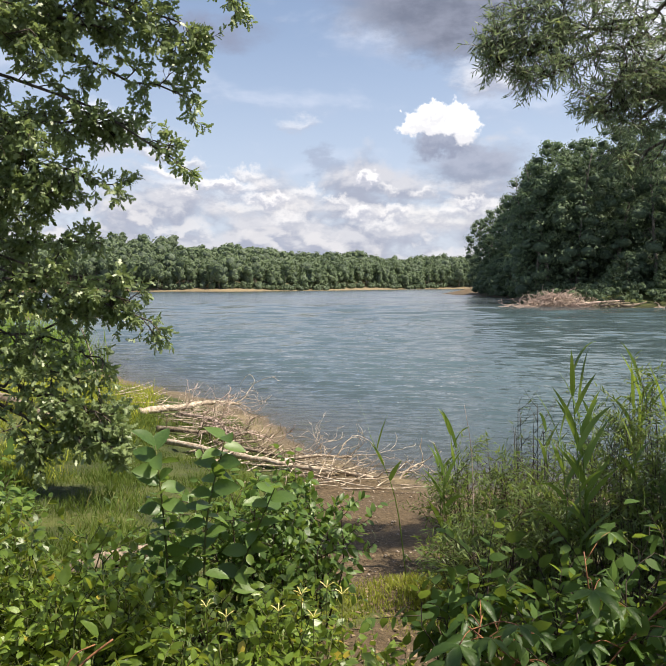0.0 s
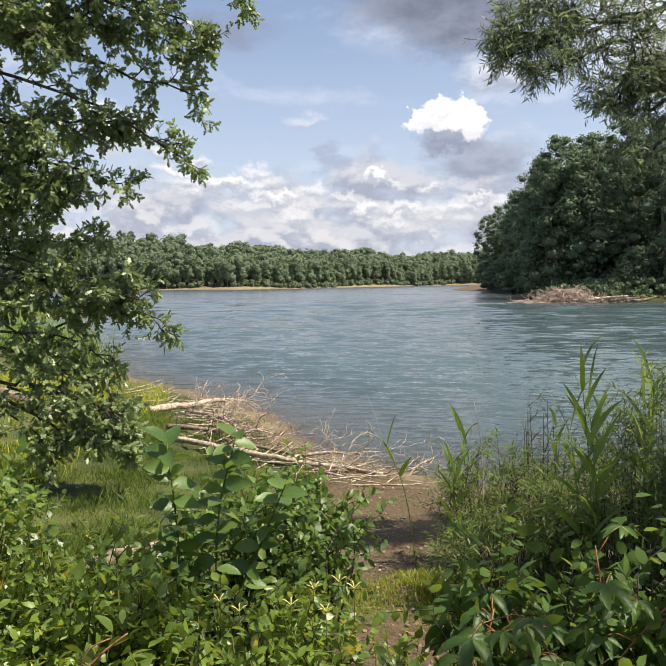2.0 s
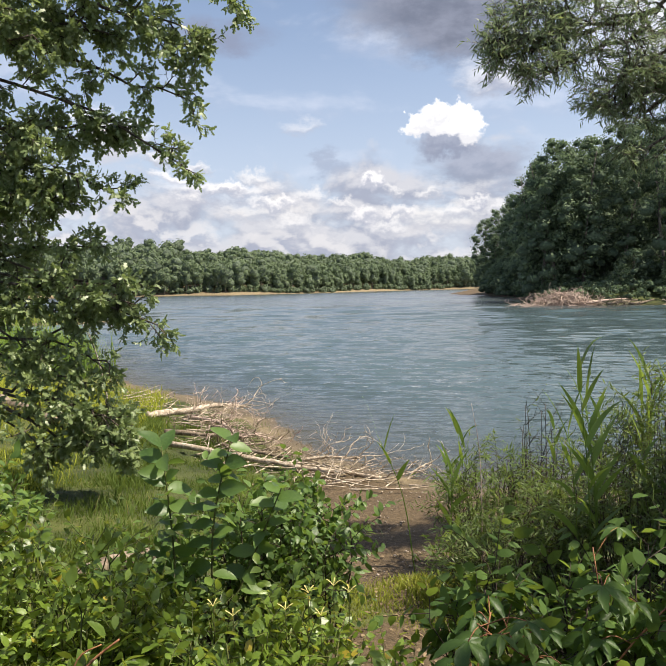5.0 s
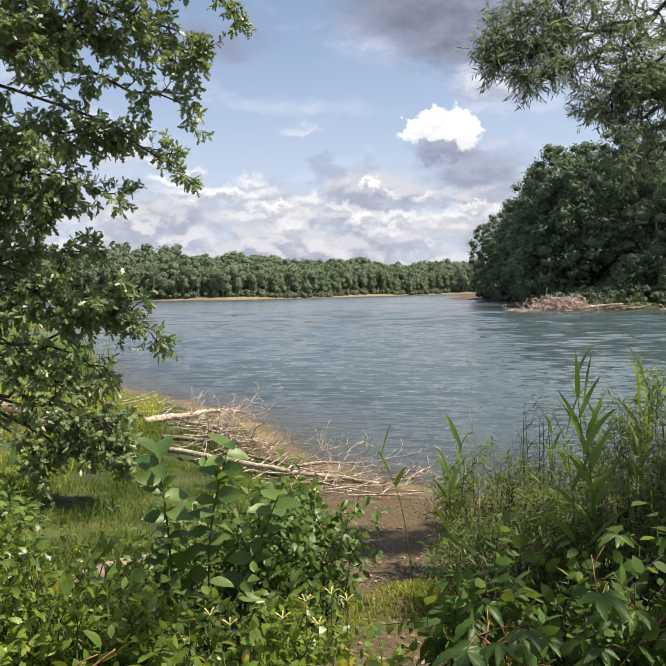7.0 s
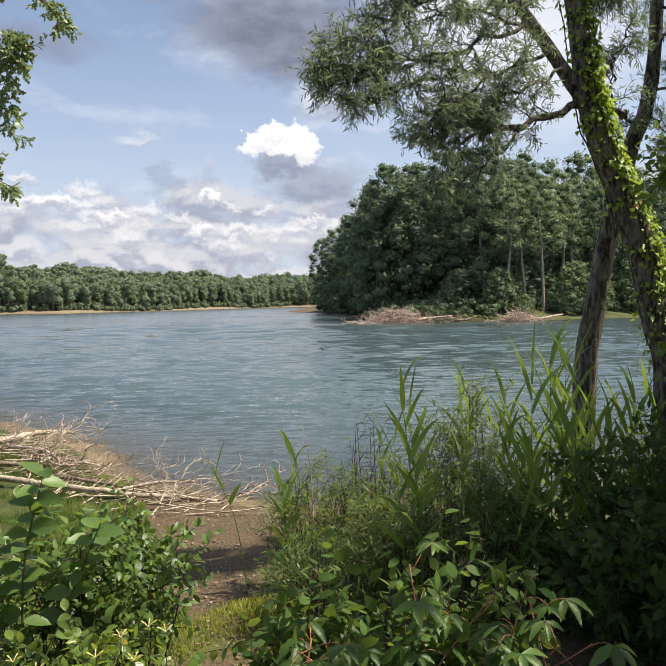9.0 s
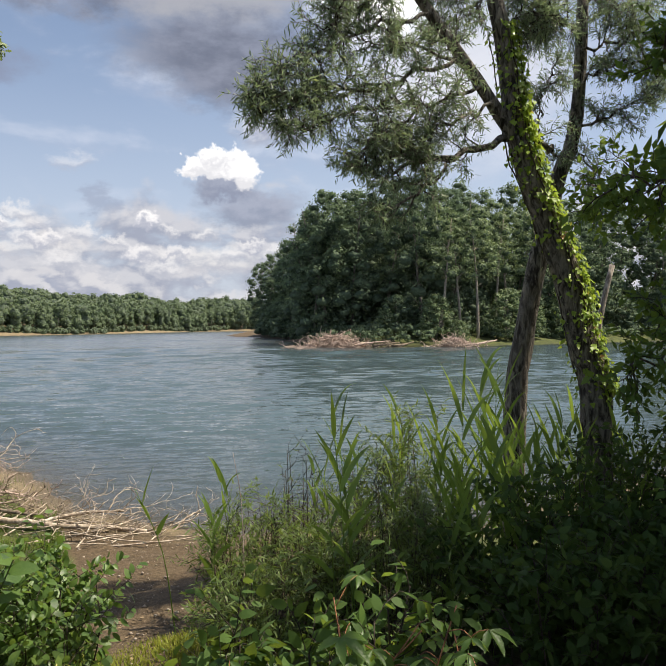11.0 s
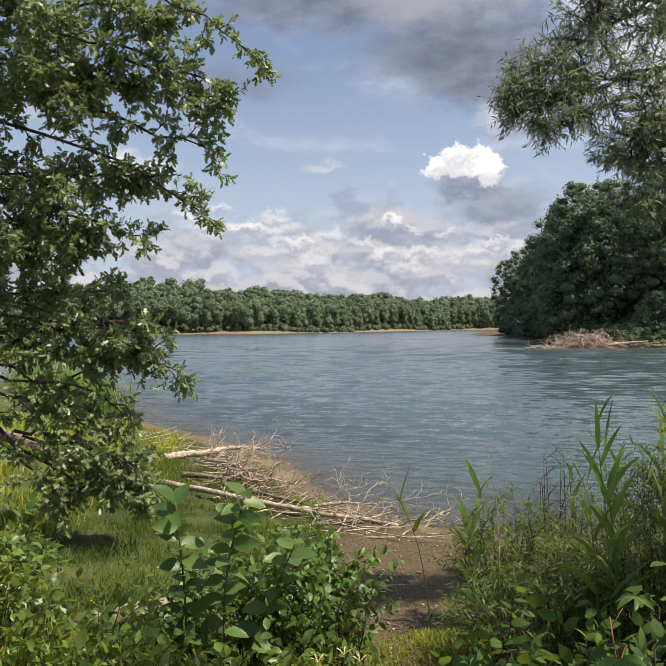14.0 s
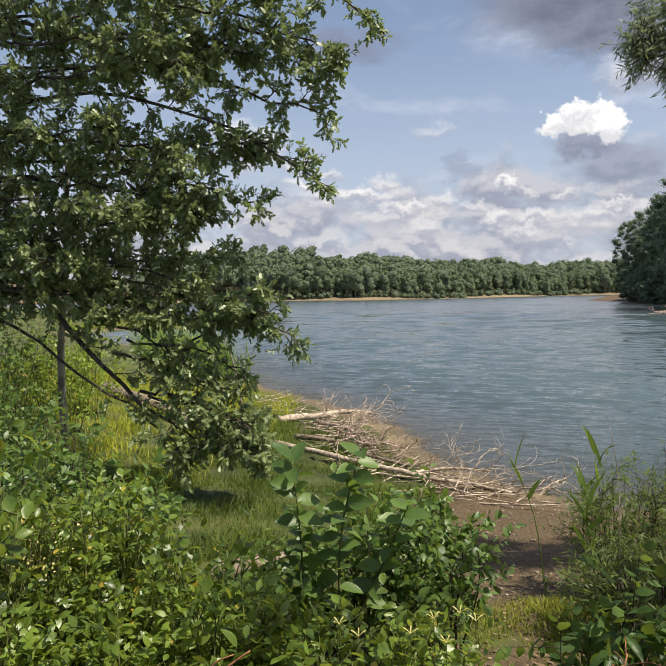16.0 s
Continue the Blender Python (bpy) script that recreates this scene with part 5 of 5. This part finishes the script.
def small_touches():
    # dark bare-stemmed shrub among the sandbar willows
    bush("bare_shrub", "thin dark bare-stemmed shrub with few leaves", "shrub", 1.72, 6.35, 0.3, 0.3, 2.02, 18, 7, 2, LANCE, 0.06, sandbar_leaf, stem_dark, 0, None, 0.1, 0.35, 0.2, (0.15, 0.4), "", 0.6, 0.007)
    bush("bare_shrub", "thin dark bare-stemmed shrub with few leaves", "shrub", 2.15, 6.0, 0.3, 0.3, 1.85, 12, 7, 2, LANCE, 0.06, sandbar_leaf, stem_dark, 0, None, 0.1, 0.35, 0.2, (0.15, 0.4), "", 0.6, 0.006)
    # honeysuckle blossoms
    petal = mesh_of("petal", *blade_shape([(0, 0.03), (0.5, 0.05), (0.85, 0.08), (1, 0.02)], 0.4, 0.5), flower_cream)
    for x, y, z in [(-0.10, 2.25, 2.02), (-0.02, 2.28, 2.03), (-0.17, 2.22, 1.98), (0.03, 2.3, 2.0), (-0.33, 2.2, 1.97), (-0.06, 2.2, 1.97), (-0.40, 2.25, 1.98)]:
        at = np.array((x, y, z))
        ob = thing("honeysuckle_flower", tuple(at), "cream-yellow honeysuckle blossom with slim petals", "flower", "honeysuckle blossoms")
        part("stalk", tube(smooth_path([at - (0.0, -0.02, 0.12), at - (0.0, -0.01, 0.05), at], 5), 0.0016, 0.0016, 4), stem_green, ob, at)
        n = 4
        leaf_objects(petal, [at] * n, [np.array([math.cos(k * 1.57 + x * 9), math.sin(k * 1.57 + x * 9), 1.6]) for k in range(n)], [np.array([0, -0.3, 1.0])] * n, [0.028] * n, ob, at, "petal")
    # a dry orange vine across the thicket
    at = np.array((-0.83, 1.95, 1.80))
    ob = thing("dry_vine", tuple(at), "dry orange-brown vine stem over the thicket", "vine")
    part("stem", tube(smooth_path([at, (-0.76, 1.96, 1.88), (-0.69, 1.98, 1.95), (-0.62, 2.0, 2.0)], 12), 0.006, 0.003, 5), stem_red, ob, at)
    part("side_stem", tube(smooth_path([(-0.76, 1.96, 1.88), (-0.72, 1.96, 1.97), (-0.66, 1.97, 2.0)], 8), 0.003, 0.002, 4), stem_red, ob, at)
    # small buds in a loose spray
    at = np.array((-1.72, 2.6, 2.02))
    ob = thing("bud_spray", tuple(at), "loose spray of tiny cream flower buds", "flower", kind="stuff")
    pos = at + rng.normal(size=(260, 3)) * np.array([0.16, 0.1, 0.07])
    part("buds", scatter(CHIP, pos, rng.normal(size=(260, 3)), rng.normal(size=(260, 3)), 0.013), flower_cream, ob, at, kind="stuff")
    part("stalks", join([tube(smooth_path([(p[0] * 0.6 + at[0] * 0.4, p[1], p[2] - 0.12), tuple(p)], 3), 0.0015, 0.001, 3) for p in pos[:120]]), stem_green, ob, at, kind="stuff")


small_touches()


def tall_leaf_plant():
    """Two upright shoots with large single leaves."""
    at = np.array((-0.72, 3.6, gz(-0.72, 3.6)))
    ob = thing("sapling", tuple(at), "upright sapling with large dark green oval leaves", "sapling")
    shape = blade_mesh("leaf", BROAD, shrub_single)
    for pts, n in (([at + (-0.1, 0, 0), (-0.84, 3.6, 1.7), (-0.88, 3.58, 2.2)], 26), ([at + (0.08, 0, 0), (-0.64, 3.6, 1.75), (-0.53, 3.58, 2.25)], 24), ([at, (-0.45, 3.7, 1.6), (-0.3, 3.7, 1.95)], 16)):
        run = smooth_path([tuple(p) for p in pts], 14)
        stem = part("stem", tube(run, 0.008, 0.003, 5), stem_green, ob, at)
        pos, along, face = [], [], []
        for i, f in enumerate(np.linspace(0.35, 1.0, n)):
            p, d = at_fraction(run, f)
            a = i * 2.4
            pos.append(p)
            along.append(unit(np.array([math.cos(a), math.sin(a) * 0.8, 0.15 + 0.6 * (f > 0.95)]) + rng.normal(size=3) * 0.25))
            face.append(unit(np.array([-0.3 * math.cos(a), -0.5, 0.8]) + rng.normal(size=3) * 0.3))
        leaf_objects(shape, pos, along, face, rng.uniform(0.11, 0.15, n), stem, at)


tall_leaf_plant()


# ---- reeds ----
def reed(x, y, top, blades, bend=0.15, size=0.42, tilt=None, low=0.3, label="tall green common reed by the water"):
    at = np.array((x, y, gz(x, y) - 0.02))
    ob = thing("reed", tuple(at), label, "reed", "reeds at the water's edge")
    lean = np.array([rng.normal() * bend, rng.normal() * bend * 0.5, 0]) if tilt is None else np.array([tilt, 0, 0])
    h = top - at[2]
    run = smooth_path([at, at + np.array([0, 0, h * 0.5]) + lean * 0.2 * h, at + np.array([0, 0, h * 0.86]) + lean * h * 0.6], 9)
    part("stalk", tube(run, 0.006, 0.0025, 5), reed_leaf, ob, at)
    for i, f in enumerate(np.linspace(low, 1.0, blades)):
        p, d = at_fraction(run, f)
        a = (i % 2) * math.pi + rng.normal() * 0.6
        out = np.array([math.cos(a), 0.5 * math.sin(a), 0])
        L = size * rng.uniform(0.7, 1.15)
        rise = 0.6 + 0.75 * f
        s = np.linspace(0, 1, 7)
        mid = p + L * (s[:, None] * (out * (1.0 - 0.5 * f) * 0.55 + np.array([0, 0, rise]) * 0.75) + (s ** 2.4)[:, None] * (out * 0.16 - np.array([0, 0, 0.22 * rng.uniform(0.0, 1.4) ** 2])))
        w = 0.0175 * np.array([0.5, 0.95, 1.0, 0.9, 0.68, 0.4, 0.02]) * rng.uniform(0.8, 1.2)
        across = unit(np.cross(np.gradient(mid, axis=0), np.array([-out[1], out[0], 0.35])))
        across = unit(np.cross(np.gradient(mid, axis=0), np.cross(across, np.gradient(mid, axis=0)) * 0.6 + rng.normal(size=3) * 0.3))
        v = np.stack([mid - across * w[:, None], mid + across * w[:, None]], 1).reshape(-1, 3)
        t = np.array([q for k in range(6) for q in ((2 * k, 2 * k + 1, 2 * k + 3), (2 * k, 2 * k + 3, 2 * k + 2))])
        part("leaf", (v, t), reed_leaf, ob, at)
    return ob


def build_reeds():
    reed(0.62, 6.0, 1.95, 4, 0.05, 0.3, -0.36, 0.62, "single thin reed leaning over the beach with dark leaves")
    for x, y, top in [(1.68, 4.8, 2.66), (1.74, 4.86, 2.45), (1.64, 4.95, 2.2), (1.8, 5.0, 2.1)]:
        reed(x, y, top, 9, 0.05, 0.42, -0.09)
    for x, y, top in [(0.9, 5.9, 1.6), (0.95, 6.3, 1.55), (1.15, 6.5, 1.85), (1.2, 6.45, 1.7), (1.85, 6.2, 1.95), (2.2, 6.1, 2.0), (2.45, 5.7, 1.9)]:
        reed(x, y, top, 6, 0.08, 0.34)
    for x, y, top in [(3.35, 6.0, 2.75), (3.5, 6.1, 2.85), (3.62, 6.05, 2.7), (3.45, 6.3, 2.6), (3.15, 6.0, 2.55)]:
        reed(x, y, top, 9, 0.06, 0.6)
    for i in range(28):
        x, y = rng.uniform(2.75, 4.4), rng.uniform(5.3, 6.9)
        reed(x, y, rng.uniform(1.8, 2.35), 8, 0.12, 0.48)
    for i in range(16):
        reed(rng.uniform(4.3, 5.6), rng.uniform(6.2, 7.4), rng.uniform(1.8, 2.25), 6, 0.12, 0.42)
    for i in range(14):
        reed(rng.uniform(2.2, 4.0), rng.uniform(4.6, 5.4), rng.uniform(1.6, 2.0), 6, 0.14, 0.4)


build_reeds()


# ---- driftwood ----
def fallen_tree(label, run, r0, r1, branches, length, mat, low=0.35, lift=0.25, depth=2):
    pts = [np.array(p, float) for p in run]
    ob = thing("fallen_tree", tuple(pts[0]), label, "driftwood", "dead trees on the shore")
    at = pts[0]
    spine = smooth_path(pts, 24)
    spine[1:-1] += rng.normal(size=(22, 3)) * r0 * 0.12
    part("trunk", tube(spine, r0, r1, 10, 0.05), mat, ob, at)
    for b in shoots(spine, branches, low, 1.0, length * 0.5, length, 0.75, lift, 8, 0.32, 0.05):
        b[:, 2] = np.maximum(0.05, b[0, 2] + (b[:, 2] - b[0, 2]) * 0.6)
        tw = shoots(b, 4, 0.25, 1.0, length * 0.2, length * 0.45, 0.7, 0.06, 5, 0.25)
        tw += [t for s in tw for t in shoots(s, 1, 0.5, 0.8, length * 0.12, length * 0.22, 0.6, 0.05, 4, 0.3)] if depth > 1 else []
        r = r1 * rng.uniform(0.38, 0.75)
        part("branch", join([tube(b, r, r * 0.35, 5)] + [tube(s, r * 0.5, r * 0.2, 4) for s in tw]), mat, ob, at)
    return ob


def stick_mesh(length, r, bend):
    p = wander((-length / 2, 0, 0), (1, 0, 0.03), length, 7, bend)
    p[:, 2] = np.abs(p[:, 2]) * 0.5 + r
    return mesh_of("driftwood_stick", *tube(p, r, r * 0.4, 5, 0.08), drift_wood)


def build_driftwood():
    def g(x, y, up=0.0):
        return (x, y, gz(x, y) + up)
    fallen_tree("long pale fallen trunk with bare branches reaching the water", [(-4.0, 13.1, 0.33), (-3.47, 12.8, 0.32), (-1.88, 11.75, 0.28), (-0.9, 11.25, 0.22), (0.0, 11.0, 0.15), (0.6, 10.8, 0.1)],
                0.062, 0.026, 16, 1.1, drift_wood, 0.42, 0.12)
    fallen_tree("bleached dead tree with a spray of bare twigs on the spit", [g(-4.0, 15.0, 0.12), g(-3.4, 15.7, 0.2), g(-2.8, 16.5, 0.25), g(-2.2, 16.9, 0.2)], 0.085, 0.03, 13, 1.4, drift_wood, 0.2, 0.14)
    fallen_tree("weathered thick log lying in the grass", [g(-8.4, 15.8, 0.12), g(-7.0, 14.8, 0.16), g(-5.3, 13.4, 0.12)], 0.15, 0.11, 3, 0.5, drift_dark, 0.5, 0.3, 1)
    fallen_tree("spray of thin bleached branches at the waterline", [g(-0.9, 11.5, 0.05), g(-0.3, 11.6, 0.15), g(0.3, 11.5, 0.22)], 0.035, 0.015, 14, 1.0, drift_wood, 0.1, 0.5)
    fallen_tree("small bleached branch standing in the shallows", [g(1.0, 10.9, 0.0), g(1.15, 11.0, 0.15), g(1.4, 11.1, 0.28)], 0.022, 0.012, 6, 0.5, drift_wood, 0.1, 0.5)
    fallen_tree("dark branchy drift log behind the spit", [g(-3.3, 13.6, 0.06), g(-2.4, 13.4, 0.15), g(-1.6, 13.2, 0.18)], 0.06, 0.02, 12, 0.9, drift_dark, 0.1, 0.35)
    fallen_tree("tangle of thin brown driftwood branches on the spit", [g(-3.3, 15.6, 0.08), g(-2.4, 14.4, 0.2), g(-1.8, 13.2, 0.16)], 0.045, 0.028, 26, 1.2, brush_wood, 0.05, 0.12)
    fallen_tree("low heap of tangled grey-brown twigs on the beach", [g(-2.3, 13.2, 0.05), g(-1.6, 12.3, 0.14), g(-0.9, 11.8, 0.1)], 0.035, 0.024, 20, 1.0, drift_dark, 0.05, 0.14)
    # a thin pale dead bough leaning by the water, a dry reed stalk
    at = (-4.4, 14.0, gz(-4.4, 14.0))
    ob = thing("dead_bough", at, "thin pale barkless bough leaning over the grass", "dead branch")
    part("stem", tube(smooth_path([at, (-4.69, 14.0, 1.78), (-5.08, 14.0, 2.59)], 10), 0.022, 0.007, 6, 0.05), pale_bark, ob, at)
    part("twig", tube(smooth_path([(-4.69, 14.0, 1.78), (-4.8, 13.95, 2.2), (-4.86, 13.9, 2.45)], 6), 0.008, 0.003, 4), pale_bark, ob, at)
    at = (1.14, 5.8, gz(1.14, 5.8))
    ob = thing("dry_stalk", at, "dry pale reed stalk standing among green reeds", "reed")
    part("stalk", tube(smooth_path([at, (1.12, 5.8, 1.56), (1.05, 5.8, 2.03)], 8), 0.005, 0.0015, 5), brush_wood, ob, at)
    at = g(-1.98, 5.3, 0.05)
    ob = thing("old_log", at, "short pale grey log half hidden in grass", "log")
    part("trunk", tube(smooth_path([at, g(-1.75, 5.6, 0.08), g(-1.5, 5.9, 0.06)], 8), 0.07, 0.06, 9, 0.05), drift_dark, ob, at)
    # loose sticks washed up in a line
    kinds = [stick_mesh(0.9, 0.014, 0.14), stick_mesh(0.6, 0.011, 0.2), stick_mesh(1.3, 0.018, 0.1), stick_mesh(0.4, 0.008, 0.22)]
    line = smooth_path([(-5.6, 20.0), (-3.6, 17.4), (-2.3, 15.4), (-1.9, 13.6), (-1.3, 12.0), (-0.1, 10.9), (1.0, 10.2)], 200)
    for i in range(120):
        p = line[int(rng.uniform(0, 200))] + rng.normal(size=2) * np.array([0.4, 0.28]) + np.array([-0.25, -0.15])
        ob = new("driftwood_stick", kinds[i % 4])
        ob.matrix_basis = Matrix.Translation((p[0], p[1], max(gz(p[0], p[1]), 0.0) + 0.005 + 0.05 * rng.random())) @ Matrix.Rotation(rng.normal(0.4, 0.7), 4, "Z") @ Matrix.Rotation(rng.normal(0, 0.12), 4, "Y")
        tagged(ob, "loose bleached stick washed up on the shore", "stick", "sticks on the shore")


build_driftwood()


# ---- grass, pebbles, far reeds ----
def blades(count, xr, yr, keep, height, mat, name, label, width=0.006, lean=0.35):
    x, y = rng.uniform(*xr, count), rng.uniform(*yr, count)
    ok = keep(x, y)
    x, y = x[ok], y[ok]
    z = land(x, y)
    n = len(x)
    h = height * rng.uniform(0.5, 1.3, n) * (0.7 + 0.5 * np.sin(1.7 * x + 2.3 * y) * np.sin(2.9 * x - 1.3 * y))
    along = unit(np.stack([rng.normal(0, lean, n), rng.normal(0, lean, n), np.ones(n)], 1))
    face = unit(np.stack([rng.normal(size=n), rng.normal(size=n), np.zeros(n)], 1))
    w = width / height
    shape = blade_shape([(0, w), (0.5, w * 0.8), (1, 0.0)], 0.0, 0.35, False)
    at = (float(np.mean(xr)), float(np.mean(yr)), 0.0)
    ob = thing(name, at, label, "grass", kind="stuff")
    part("blades", scatter(shape, np.stack([x, y, z - 0.01], 1), along, face, h), mat, ob, at, kind="stuff")


def build_grass():
    def turf(x, y):
        a = land_side(x, y, NEAR_LAND)
        path = np.exp(-(((x - 0.45 - 0.10 * (7 - y)) / 0.6) ** 2))
        patchy = np.sin(1.3 * x + 0.6 * y) * np.sin(0.9 * y - 1.7 * x) + rng.normal(size=x.shape) * 0.5
        return (a > 0.95 + 0.35 * rng.normal(size=x.shape)) & (path < 0.35) & (patchy > -1.0) & ((x < 0.1) | (y < 6.2))
    blades(62000, (-5.2, 1.2), (4.0, 16), turf, 0.19, shaded_lawn_blade, "grass", "short yellow-green grass on the shore")
    blades(42000, (-13, -3.4), (7.5, 21), lambda x, y: turf(x, y) & (x < -3.6 - 0.1 * (y - 9) + 0.4 * rng.normal(size=x.shape)), 0.26, sunlit_meadow_blade, "meadow_grass", "long sunlit yellow-green grass on the bank", 0.008)
    blades(9000, (-0.6, 1.3), (4.6, 6.0), lambda x, y: rng.random(x.shape) < 0.7, 0.09, grass_blade, "path_grass", "small grass tufts beside the dirt path")
    blades(12000, (-34, -20), (56, 84), lambda x, y: land_side(x, y, NEAR_LAND) > 0.8, 0.5, grass_blade, "spit_grass", "yellow-green grass on the distant spit", 0.03)
    blades(9000, (-16, -7.2), (23, 34), lambda x, y: (land_side(x, y, NEAR_LAND) > 0.15) & (land_side(x, y, NEAR_LAND) < 3.2), 1.5, reed_leaf, "cattails", "stand of green cattails at the water's edge", 0.014, 0.1)
    # leaf litter on the path
    n = 2600
    x, y = rng.uniform(-1.3, 2.4, n), rng.uniform(2.6, 6.8, n)
    at = (0.5, 4.7, 0)
    ob = thing("leaf_litter", at, "dry brown leaf litter scattered over the path", "leaf litter", kind="stuff")
    face = unit(np.stack([0.45 * rng.normal(size=n), 0.45 * rng.normal(size=n), np.ones(n)], 1))
    part("dry_leaves", scatter(PLAIN, np.stack([x, y, land(x, y) + 0.012], 1), unit(np.stack([rng.normal(size=n), rng.normal(size=n), 0.15 * rng.normal(size=n)], 1)), face, rng.uniform(0.02, 0.055, n)), litter_leaf, ob, at, kind="stuff")
    # pebbles on beach and path
    n = 5200
    x, y = rng.uniform(-3.5, 2.0, n), rng.uniform(5.2, 16.5, n)
    a = land_side(x, y, NEAR_LAND)
    path = np.exp(-(((x - 0.45 - 0.10 * (7 - y)) / 0.5) ** 2))
    ok = ((a > -0.3) & (a < 2.0)) | ((path > 0.5) & (a > 0))
    x, y = x[ok], y[ok]
    ico = np.array([(1, 0, 0), (-1, 0, 0), (0, 1, 0), (0, -1, 0), (0, 0, 0.6), (0, 0, -0.6)], float)
    tri = np.array([(0, 2, 4), (2, 1, 4), (1, 3, 4), (3, 0, 4), (2, 0, 5), (1, 2, 5), (3, 1, 5), (0, 3, 5)])
    m = len(x)
    along = unit(np.stack([rng.normal(size=m), rng.normal(size=m), 0.1 * rng.normal(size=m)], 1))
    face = unit(np.stack([0.2 * rng.normal(size=m), 0.2 * rng.normal(size=m), np.ones(m)], 1))
    at = (0, 10, 0)
    ob = thing("pebbles", at, "small brown and grey pebbles on beach and path", "pebbles", kind="stuff")
    part("stones", scatter((ico, tri), np.stack([x, y, land(x, y) + 0.004], 1), along, face, 0.006 + 0.022 * rng.random(m) ** 3), pebble, ob, at, kind="stuff")


build_grass()
